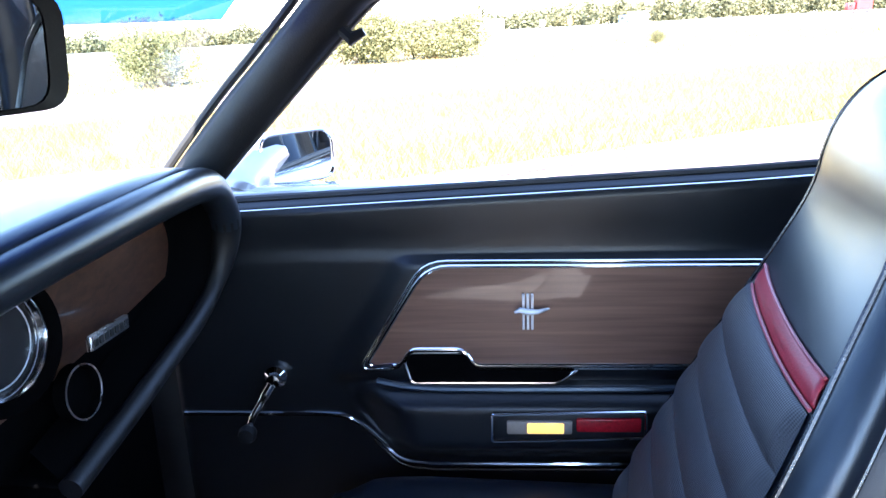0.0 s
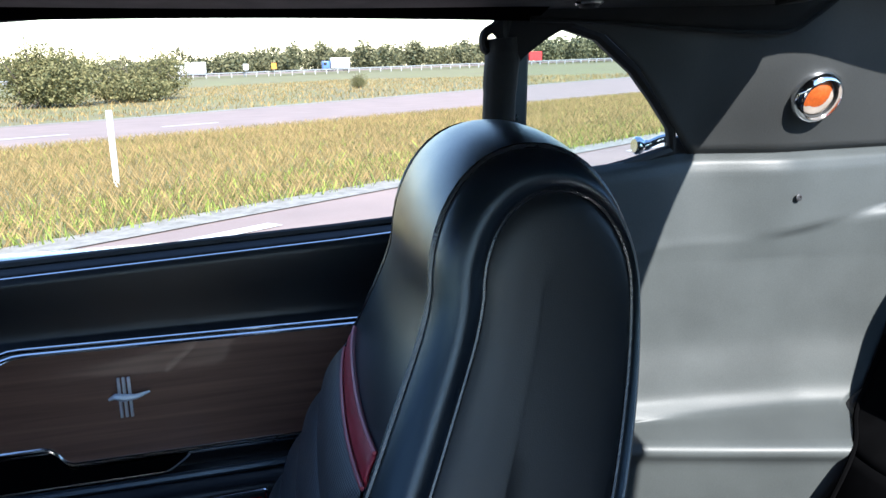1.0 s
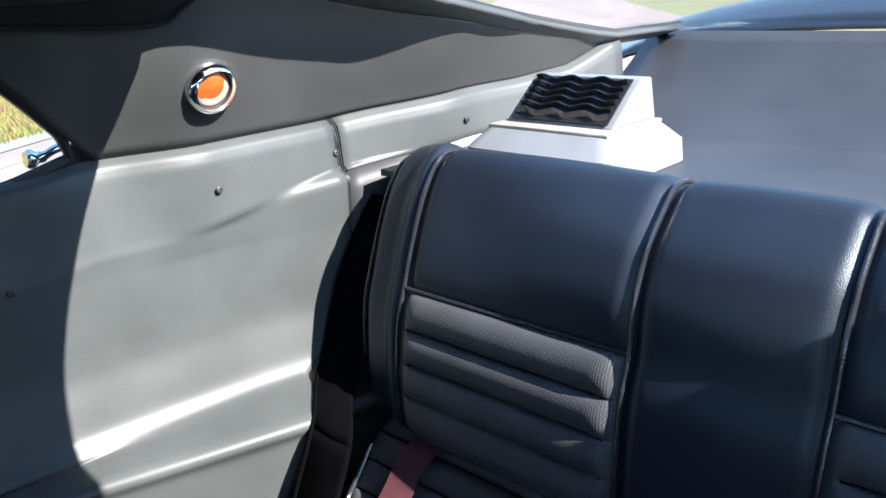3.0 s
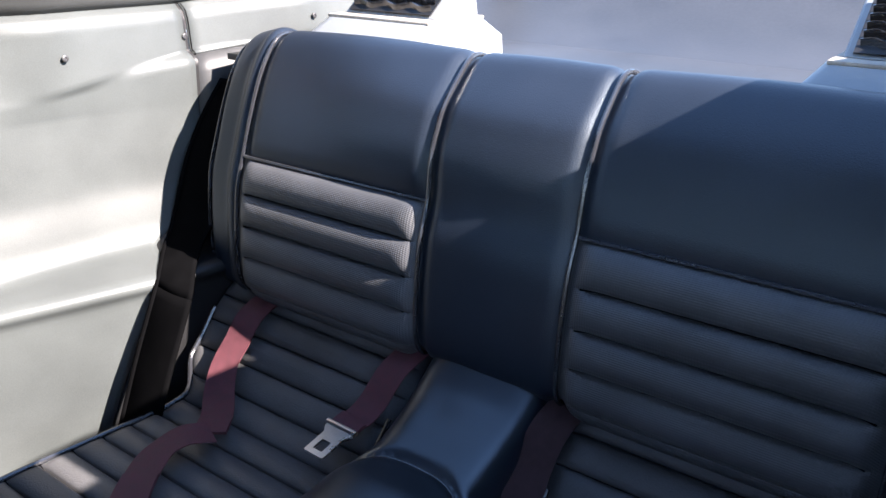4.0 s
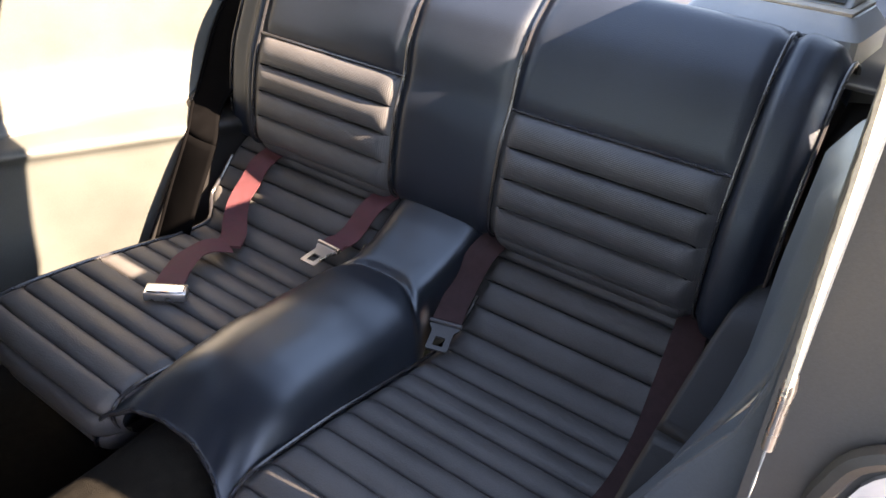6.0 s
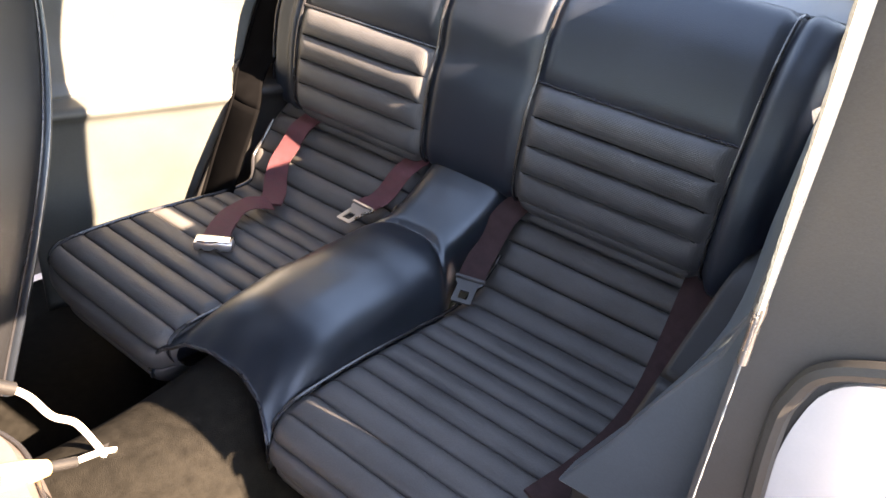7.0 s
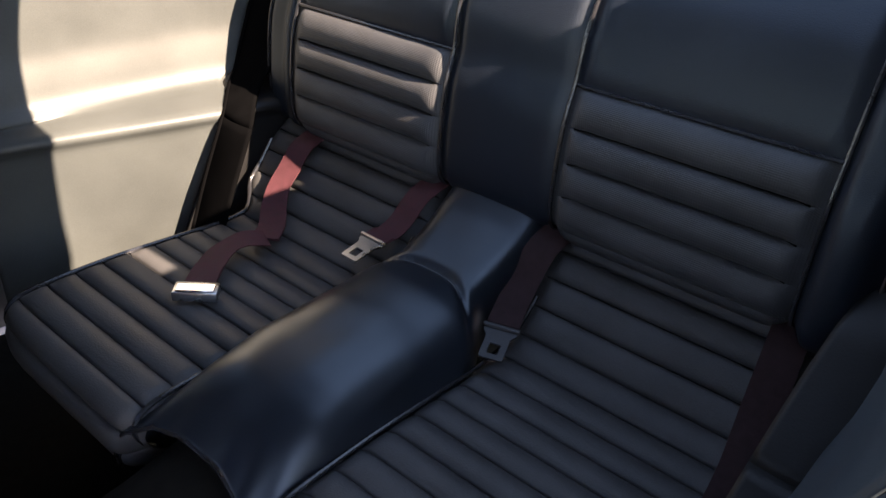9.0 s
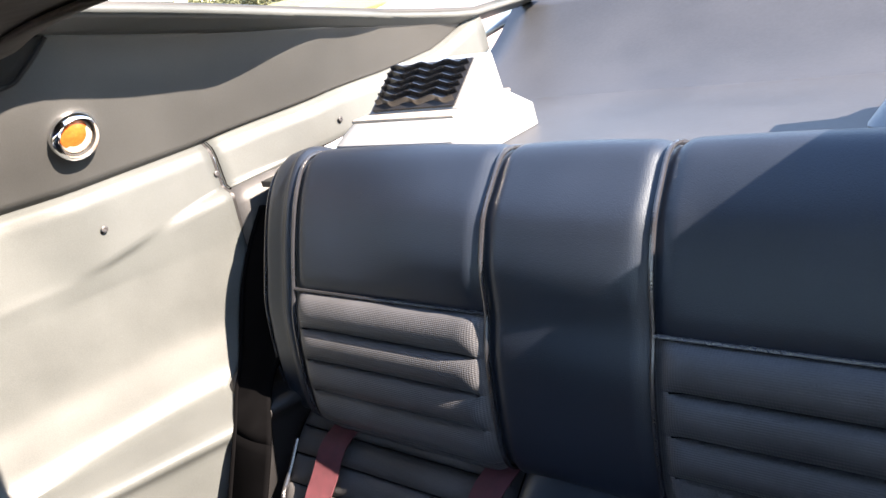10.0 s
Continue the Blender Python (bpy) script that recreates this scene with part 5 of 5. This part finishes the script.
# ---- low pad between the front seats ----
console = thing("centre_console", (0.0, 0.0, 0.36), "sunlit grey vinyl console pad with a piped rear edge", "console")


def pad_top(u, v):
    """The padded lid: rounded along its rear and side edges."""
    x, y = -0.175 + 0.355 * v, -0.238 + 0.46 * u
    e = min(min(v, 1 - v) * 0.355, u * 0.46)
    return Vector((x, y + 0.012 * math.sin(v * 9) * (1 - u), 0.372 + 0.112 * min(1.0, (max(e, 0.0) / 0.03)) ** 0.5 + 0.004 * math.sin(u * 9) - 0.0035 * math.exp(-(((u - 0.30 - 0.2 * v) / 0.015) ** 2))))


part("pad", sheet(pad_top, 60, 40), GREY_VINYL, console)
part("piping", tube([pad_top(0.045, 0.04 + 0.92 * k / 24) + Vector((0, -0.004, 0.001)) for k in range(25)], 0.0030, 8), PIPING, console)
part("base", box((-0.165, -0.225, 0.355), (0.17, 0.215, 0.455), 0.008), CARPET, console)

# ---- dashboard ----
dash = thing("dashboard", (0.40, 0.6, 0.6), "black padded dashboard with wood-grain facing and round gauge", "dashboard")
# the hooded brow sweeps from the middle round to the door
brow = spline([(-0.05, 0.56, 0.905), (0.12, 0.47, 0.925), (0.30, 0.425, 0.945), (0.45, 0.405, 0.952), (0.58, 0.405, 0.945), (0.675, 0.420, 0.920), (0.722, 0.425, 0.868), (0.722, 0.435, 0.812), (0.690, 0.447, 0.768), (0.630, 0.454, 0.742), (0.540, 0.458, 0.726), (0.450, 0.462, 0.710), (0.330, 0.470, 0.690)], 8)
brow_r = [0.022 - 0.009 * hump((k - 48) / 16) for k in range(len(brow))]
part("pad_lip", tube(brow[:50], brow_r[:50], 14), VINYL, dash)
part("pod_rim", tube(brow[47:], brow_r[47:], 12), PLASTIC, dash, "black rim round the instrument pod")
part("pad_lip", tube([flip(p) for p in brow[:50]], brow_r[:50], 14), VINYL, dash)
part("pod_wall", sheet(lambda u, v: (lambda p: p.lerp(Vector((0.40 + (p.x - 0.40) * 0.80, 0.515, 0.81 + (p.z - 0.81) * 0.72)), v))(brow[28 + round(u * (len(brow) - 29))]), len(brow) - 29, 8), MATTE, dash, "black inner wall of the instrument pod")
top = [p for p in brow[:48] if p.z > 0.86]
part("pad_top", sheet(lambda u, v: (lambda p: Vector((p.x + (0.02 if p.x > 0.6 else 0) * v, p.y + (0.92 - p.y) * v, p.z + 0.020 * (1 - v) ** 2 - 0.045 * v * v + 0.012 * math.sin(v * 3))))(top[round(u * (len(top) - 1))]), len(top) - 1, 12), VINYL, dash, solid=0.006)
brow_z = line_through(sorted((p.x, p.z) for p in brow[:44]))
# facing and underside carry the shade below the brow in their dark colours
part("wood_facing", sheet(lambda u, v: Vector((x := 0.0 + 0.69 * u, 0.482 + 0.14 * (0.92 - (z := (0.742 + 0.062 * u) + v * (brow_z(x) - 0.742 - 0.062 * u))) + 0.10 * (1 - u) ** 3, z)), 24, 8), WOOD_SHADED, dash, "brown wood-grain dashboard facing, coloured darker for the brow's shade")
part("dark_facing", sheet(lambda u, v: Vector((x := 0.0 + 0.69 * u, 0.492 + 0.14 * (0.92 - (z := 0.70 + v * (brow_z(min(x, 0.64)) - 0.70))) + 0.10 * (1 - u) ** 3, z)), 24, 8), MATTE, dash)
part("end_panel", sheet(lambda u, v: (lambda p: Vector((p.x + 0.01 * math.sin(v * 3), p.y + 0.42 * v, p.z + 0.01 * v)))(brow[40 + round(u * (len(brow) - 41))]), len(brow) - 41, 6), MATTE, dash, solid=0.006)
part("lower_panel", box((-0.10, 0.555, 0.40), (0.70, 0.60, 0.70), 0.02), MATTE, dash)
ga, gx = (0.284, 0.480, 0.868), Vector((-0.25, -1, 0.12))
part("gauge_cup", disc(ga, gx, [(0.066, -0.01), (0.066, 0.006), (0.0635, 0.008), (0.061, 0.003), (0.052, -0.012)], 44), MATTE, dash, "black cup round the clock")
part("gauge", disc(ga, gx, [(0.053, -0.03), (0.053, 0.000), (0.0515, 0.003), (0.0500, 0.000), (0.049, -0.010)], 40), CHROME, dash, "chrome clock bezel")
part("gauge_face", disc(ga, gx, [(0.052, -0.010), (0.02, -0.012), (0, -0.012)], 36), DIAL, dash)
part("gauge_ring", disc(ga, gx, [(0.0445, -0.0100), (0.0437, -0.0092), (0.0428, -0.0100)], 36), LABEL, dash)
badge = part("badge", box((-0.052, -0.003, -0.008), (0.052, 0.003, 0.008), 0.001), STEEL, dash, "small metal script plate")
badge.matrix_basis = Matrix.Translation(Vector((0.446, 0.468, 0.812)) - Vector((0.40, 0.6, 0.6))) @ Matrix.Rotation(radians(6), 4, "Z") @ Matrix.Rotation(radians(8), 4, "Y")
badge.data.transform(Matrix.Translation(Vector((0.40, 0.6, 0.6))))
for k in range(7):
    b = part("badge_letter", box((-0.0045, -0.0045, -0.004), (0.0045, -0.0025, 0.004)), PLASTIC, dash)
    b.matrix_basis = Matrix.Translation(Vector((0.446, 0.468, 0.812)) - Vector((0.40, 0.6, 0.6))) @ Matrix.Rotation(radians(6), 4, "Z") @ Matrix.Rotation(radians(8), 4, "Y") @ Matrix.Translation((-0.042 + 0.014 * k, 0, 0))
    b.data.transform(Matrix.Translation(Vector((0.40, 0.6, 0.6))))
part("air_vent", disc((0.412, 0.492, 0.757), (-0.1, -1, 0.1), [(0.031, -0.01), (0.031, 0.004), (0.028, 0.005), (0.026, -0.004), (0, -0.004)], 30), MATTE, dash)
part("vent_ring", disc((0.412, 0.492, 0.757), (-0.1, -1, 0.1), [(0.0300, 0.004), (0.0308, 0.006), (0.0290, 0.006)], 30), STEEL, dash)
part("pad_top", sheet(lambda u, v: (lambda p: flip(Vector((p.x, p.y + (0.92 - p.y) * v, p.z + 0.020 * (1 - v) ** 2 - 0.045 * v * v))))(top[round(u * (len(top) - 1))]), len(top) - 1, 12), VINYL, dash, solid=0.006)
part("lower_panel", box((-0.76, 0.555, 0.40), (-0.10, 0.60, 0.86), 0.02), MATTE, dash)
red_box = single("red_object", box((0.50, 0.66, 0.925), (0.57, 0.70, 0.952), 0.006), RED_P, "small red object on the dashboard top", "object")
wiper = thing("wiper", (0.1, 0.98, 0.92), "black windscreen wiper at rest", "wiper")
part("arm", tube([(0.55, 0.90, 0.925), (0.2, 0.93, 0.925), (-0.1, 0.94, 0.935)], 0.006, 8), PLASTIC, wiper)
part("blade", tube([(0.45, 0.895, 0.935), (0.05, 0.92, 0.94)], 0.008, 6), RUBBER, wiper)

# ---- inside mirror ----
mirror = thing("rear_view_mirror", (0.0, 0.27, 1.18), "black rear-view mirror under the roof", "mirror")
mm = Matrix.Translation((0.000, 0.335, 1.122)) @ Matrix.Rotation(radians(-22), 4, "Z") @ Matrix.Rotation(radians(6), 4, "X")
oval = rounded([(-0.135, -0.033), (0.135, -0.033), (0.135, 0.033), (-0.135, 0.033)], 0.018, 5)
bm = bmesh.new()
rings = [[bm.verts.new(mm @ Vector((p.x * s, h, p.y * s))) for p in oval] for s, h in ((0.90, -0.002), (0.98, -0.004), (1.0, 0.004), (0.97, 0.018), (0.85, 0.028))]
for a, b in zip(rings, rings[1:]):
    for k in range(len(a)):
        bm.faces.new((a[k], a[(k + 1) % len(a)], b[(k + 1) % len(a)], b[k]))
bm.faces.new(rings[-1])
part("housing", bm, PLASTIC, mirror)
bm = bmesh.new()
bm.faces.new([bm.verts.new(mm @ Vector((p.x * 0.91, -0.001, p.y * 0.91))) for p in oval])
part("mirror_glass", bm, MIRROR, mirror, smooth=False)
part("stem", tube([mm @ Vector((0, 0.02, 0.0)), (0.0, 0.30, 1.16), (0.0, 0.27, 1.21)], 0.007, 8), PLASTIC, mirror)

# ---- outdoors ----
SX, SY = -0.042, -0.018


def gz(x, y):
    return SX * (x if x < 40 else 40 + 0.45 * (x - 40)) + SY * y


def strip(name, pts_a, pts_b, material, label, lift, category, kind="structure"):
    """A band of ground between two lines."""
    bm = bmesh.new()
    a = [bm.verts.new((x, y, gz(x, y) + lift)) for x, y in pts_a]
    b = [bm.verts.new((x, y, gz(x, y) + lift)) for x, y in pts_b]
    for i in range(len(a) - 1):
        bm.faces.new((a[i], a[i + 1], b[i + 1], b[i]))
    return single(name, bm, material, label, category, kind=kind)


ground_x = [-600, -300, -120, -60, -30] + [-20 + 5 * k for k in range(29)] + [140, 180, 230, 300, 380, 480, 600, 750, 900]
ground = single("ground", grid(lambda x, y: Vector((x, y, gz(x, y) - 0.02 + (0.25 * noise.noise((x * 0.05, y * 0.05, 0)) if x > 120 else 0))), ground_x, [-800 + 25 * k for k in range(65)]), SOIL, "flat dry grassland reaching to the horizon", "ground", kind="structure")


def bend(d, k=0.0):
    """A line beside the car at a distance d (m) from it, along the roads' direction."""
    out = []
    for i in range(-30, 31):
        s = 4.0 * i
        out.append((5.9 + d * 0.84 + 0.56 * s + k * 0.004 * s * s, 0.4 + d * 0.54 - 0.83 * s + 0))
    return out


strip("road_1", bend(-9.0), bend(0.5), ASPHALT, "pinkish asphalt road with white dashes", 0.0, "road")
# the dark strip on the left is added out of view to cut bounced light
strip("unseen_ground", [(-60, -60), (-60, 60)], [(-1.15, -60), (-1.15, 60)], DARK_GROUND, "unseen dark ground that cuts bounce light into the driver's side", 0.02, "road")
strip("verge_1", bend(0.45), bend(1.0), GRAVEL, "pale gravel road edge", 0.012, "verge")
strip("road_2", bend(14.2), bend(30.0), ASPHALT, "second asphalt road across the grass", 0.0, "road")
strip("verge_2", bend(13.3), bend(14.25), GRAVEL, "pale gravel road edge", 0.012, "verge")
strip("verge_3", bend(29.9), bend(31.0), GRAVEL, "gravel road edge", 0.012, "verge")


def dashes(d, width, length, gap, phase, name):
    for i in range(-6, 7):
        s = phase + i * (length + gap)
        bm = bmesh.new()
        vs = []
        for ds, dd in ((0, 0), (length, 0), (length, width), (0, width)):
            x, y = 5.9 + (d + dd) * 0.84 + 0.56 * (s + ds), 0.4 + (d + dd) * 0.54 - 0.83 * (s + ds)
            vs.append(bm.verts.new((x, y, gz(x, y) + 0.008)))
        bm.faces.new(vs)
        single("road_dash", bm, PAINT, "white dashed road line", "road marking", "road dashes", "structure")


dashes(-0.25, 0.20, 1.7, 2.4, -0.6, "a")
dashes(19.0, 0.30, 2.2, 3.2, 0.4, "b")

rng = random.Random(5)


def blades(bm, d0, d1, s0, s1, count, h0, h1, w):
    for _ in range(count):
        d, s = rng.uniform(d0, d1), rng.uniform(s0, s1)
        x, y = 5.9 + d * 0.84 + 0.56 * s, 0.4 + d * 0.54 - 0.83 * s
        z = gz(x, y) - 0.02
        h, a, ww = rng.uniform(h0, h1), rng.uniform(0, 6.28), w * rng.uniform(0.6, 1.4)
        lx, ly = rng.uniform(-0.7, 0.7) * h, rng.uniform(-0.7, 0.7) * h
        c, q = math.cos(a) * ww, math.sin(a) * ww
        v = [bm.verts.new(p) for p in ((x - c, y - q, z), (x + c, y + q, z), (x + lx * 0.5 + c * 0.6, y + ly * 0.5 + q * 0.6, z + h * 0.6), (x + lx, y + ly, z + h))]
        bm.faces.new((v[0], v[1], v[2]))
        bm.faces.new((v[0], v[2], v[3]))


def stuff(name, bm, material, label, category):
    me = bpy.data.meshes.new(name)
    bm.to_mesh(me)
    bm.free()
    me.materials.append(material)
    return tagged(new(name, me), label, category, kind="stuff")


bm = bmesh.new()
blades(bm, 0.9, 13.6, -14, 46, 300000, 0.05, 0.22, 0.0022)
stuff("tall_grass", bm, GRASS, "tall dry yellow-green verge grass", "grass")
bm = bmesh.new()
blades(bm, 0.8, 3.2, -14, 40, 26000, 0.03, 0.15, 0.008)
blades(bm, 2.0, 13.5, -14, 46, 14000, 0.05, 0.2, 0.008)
stuff("weeds", bm, WEEDS, "low green weeds along the road edge", "weeds")
bm = bmesh.new()
blades(bm, 30.5, 85, -60, 80, 34000, 0.10, 0.32, 0.03)
stuff("field_grass", bm, GRASS, "dry brownish field grass", "grass")


def leaves(bm, c, rx, ry, rz, count, size):
    """Leaf clumps in an uneven crown."""
    for _ in range(count):
        while True:
            p = Vector((rng.uniform(-1, 1), rng.uniform(-1, 1), rng.uniform(-1, 1)))
            if p.length < 1 and p.length > 0.35:
                break
        q = Vector(c) + Vector((p.x * rx, p.y * ry, p.z * rz)) * (0.82 + 0.3 * noise.noise(p * 2.2 + Vector(c) * 0.1))
        s = size * rng.uniform(0.5, 1.3)
        a, b = Vector((rng.uniform(-1, 1), rng.uniform(-1, 1), rng.uniform(-1, 1))).normalized(), Vector((rng.uniform(-1, 1), rng.uniform(-1, 1), rng.uniform(-1, 1))).normalized()
        v = [bm.verts.new(q + k) for k in (a * s, b * s * 0.6, -a * s, -b * s * 0.6)]
        bm.faces.new(v)


def polar(px_deg, dist):
    """A place at a bearing (degrees to the left of +x) and distance from the car."""
    a = radians(px_deg)
    x, y = dist * math.cos(a), dist * math.sin(a)
    return x, y, gz(x, y)


def shrub(bearing, dist, w, h, label):
    x, y, z = polar(bearing, dist)
    t = thing("bush", (x, y, z), label, "bush", "roadside bushes")
    bm = bmesh.new()
    for k in range(9):
        a = rng.uniform(0, 6.28)
        tip = Vector((x + math.cos(a) * w * 0.4 * rng.random(), y + math.sin(a) * w * 0.4 * rng.random(), z + h * rng.uniform(0.6, 0.95)))
        tube([(x + rng.uniform(-w, w) * 0.15, y + rng.uniform(-w, w) * 0.15, z - 0.1), tip.lerp(Vector((x, y, z)), 0.5), tip], [0.08, 0.05, 0.02], 5, bm)
    part("stems", bm, BARK, t)
    bm = bmesh.new()
    for k in range(12):
        a, r = rng.uniform(0, 6.28), rng.uniform(0, 0.36) * w
        hh = h * rng.uniform(0.45, 1.0)
        leaves(bm, (x + math.cos(a) * r, y + math.sin(a) * r, z + hh * 0.5), w * 0.24, w * 0.24, hh * 0.55, 1500, w * 0.013)
    me = bpy.data.meshes.new("crown")
    bmesh.ops.translate(bm, verts=bm.verts, vec=-Vector((x, y, z)))
    bm.to_mesh(me)
    bm.free()
    me.materials.append(BUSH)
    ob = new("crown", me)
    ob.parent = t


shrub(10.5, 62, 9.5, 5.0, "broad olive-green willow bush in the field")
shrub(4.5, 66, 9.0, 4.0, "dense olive willow bush in the field")
shrub(24, 45, 6.0, 4.0, "green bush at the far side of the road")
shrub(-10.5, 75, 1.8, 1.5, "small round bush in the dry field")

# distant woods and highway
gen = np.random.default_rng(11)
crowns = []
for i in range(430):
    b = -75 + 125 * i / 430 + rng.uniform(-0.4, 0.4)
    x, y, z = polar(b, rng.uniform(330, 420))
    h = rng.uniform(7, 11) * (1.25 if -36 < b < -2 else 0.9) + (4 if i % 11 == 0 else 0)
    crowns.append((x, y, z + h * 0.45, rng.uniform(3.5, 7), rng.uniform(3.5, 7), h * 0.52))
cr = np.repeat(np.array(crowns), 560, axis=0)
way = gen.normal(size=(len(cr), 3))
way /= np.linalg.norm(way, axis=1, keepdims=True)
reach = gen.uniform(0.25, 1.0, (len(cr), 1)) ** 0.5 * (0.85 + 0.25 * np.sin(7 * way[:, :1] + cr[:, :1]) * np.cos(6 * way[:, 1:2] + cr[:, 1:2]))
mid = cr[:, :3] + way * reach * cr[:, 3:]
tilt_a, tilt_b = gen.normal(size=(2, len(cr), 3))
size = gen.uniform(0.35, 0.85, (len(cr), 1))
tilt_a, tilt_b = tilt_a / np.linalg.norm(tilt_a, axis=1, keepdims=True) * size, tilt_b / np.linalg.norm(tilt_b, axis=1, keepdims=True) * size * 0.7
corners = np.stack([mid + tilt_a, mid + tilt_b, mid - tilt_a, mid - tilt_b], axis=1).reshape(-1, 3)
me = bpy.data.meshes.new("distant_woods")
me.from_pydata(corners.tolist(), [], np.arange(len(corners)).reshape(-1, 4).tolist())
me.materials.append(LEAF)
tagged(new("distant_woods", me), "distant mixed green woods along the horizon", "trees", kind="stuff")
hw = lambda s: (230 + 0.22 * s, -0.97 * s)
bm = bmesh.new()
vs = [[bm.verts.new((hw(s * 8)[0] + w, hw(s * 8)[1], gz(*hw(s * 8)) + 0.6)) for w in (0, 14)] for s in range(-50, 90)]
for a, b in zip(vs, vs[1:]):
    bm.faces.new((a[0], b[0], b[1], a[1]))
single("highway", bm, ASPHALT, "distant grey highway", "road", kind="structure")
rail = thing("guard_rail", (*hw(0), gz(*hw(0))), "galvanised highway guard rail on posts", "guard rail")
for d, h in ((-0.5, 1.25),):
    part("beam", tube([(hw(s * 8)[0] + d, hw(s * 8)[1], gz(*hw(s * 8)) + h) for s in range(-20, 66)], 0.17, 6), GALV, rail)
for i in range(-30, 150):
    x, y = hw(i * 3.5)
    part("post", box((x - 0.6, y - 0.12, gz(x, y)), (x - 0.4, y + 0.12, gz(x, y) + 1.3)), GALV, rail, smooth=False)


def truck(s, front, cargo, label, length=9.0):
    x, y = hw(s)
    x += 5
    z = gz(x, y) + 0.6
    t = thing("truck", (x, y, z), label, "truck", "highway trucks")
    part("cab", box((x - 1.2, y + length / 2, z + 0.6), (x + 1.2, y + length / 2 + 2.2, z + 3.0), 0.2), front, t)
    part("cargo_box", box((x - 1.25, y - length / 2, z + 1.0), (x + 1.25, y + length / 2 - 0.4, z + 3.9), 0.05), cargo, t, smooth=False)
    for dy in (-0.38, -0.22, 0.62):
        part("wheel", disc((x - 1.1, y + dy * length, z + 0.5), (-1, 0, 0), [(0.5, -0.2), (0.5, 0.15), (0.3, 0.2), (0, 0.2)], 16), RUBBER, t)
    windshield = part("window", box((x - 1.22, y + length / 2 + 0.9, z + 1.8), (x - 1.19, y + length / 2 + 1.9, z + 2.6)), DIAL, t, smooth=False)


truck(40, BLUE_P, WHITE_P, "blue and white box truck on the highway", 6)
truck(-3, WHITE_P, WHITE_P, "white box truck on the highway", 6)
truck(112, RED_P, RED_P, "red truck on the highway", 5)
for s, m in ((11, WHITE_P), (19, YELLOW_P)):
    x, y = hw(s)
    t = thing("road_sign", (x - 3, y, gz(x, y)), "small roadside sign by the highway", "sign", "highway signs")
    part("pole", tube([(x - 3, y, gz(x, y)), (x - 3, y, gz(x, y) + 3.4)], 0.08, 6), GALV, t)
    part("plate", box((x - 3.12, y - 0.7, gz(x, y) + 2.0), (x - 3.05, y + 0.7, gz(x, y) + 3.6)), m, t, smooth=False)
x, y = hw(148)
t = thing("highway_sign", (x - 3, y, gz(x, y)), "large green highway sign on two steel posts", "sign")
for dy in (-2.0, 2.0):
    part("pole", tube([(x - 3, y + dy, gz(x, y)), (x - 3, y + dy, gz(x, y) + 6.9)], 0.12, 6), GALV, t)
part("plate", box((x - 3.25, y - 3.1, gz(x, y) + 4.1), (x - 3.13, y + 3.1, gz(x, y) + 7.1), 0.03, 1), GREEN_P, t, smooth=False)
for k, w in ((0, 2.2), (1, 2.6), (2, 1.9)):
    part("lettering", box((x - 3.28, y - w, gz(x, y) + 4.6 + 0.85 * k), (x - 3.26, y + w, gz(x, y) + 4.85 + 0.85 * k)), WHITE_P, t, "pale bar of writing", smooth=False)
px, py = 10.3, 1.05
marker = thing("marker_post", (px, py, gz(px, py)), "thin white roadside marker post in the grass", "post")
part("post", box((px - 0.03, py - 0.035, gz(px, py)), (px + 0.03, py + 0.035, gz(px, py) + 0.95), 0.008), WHITE_P, marker)
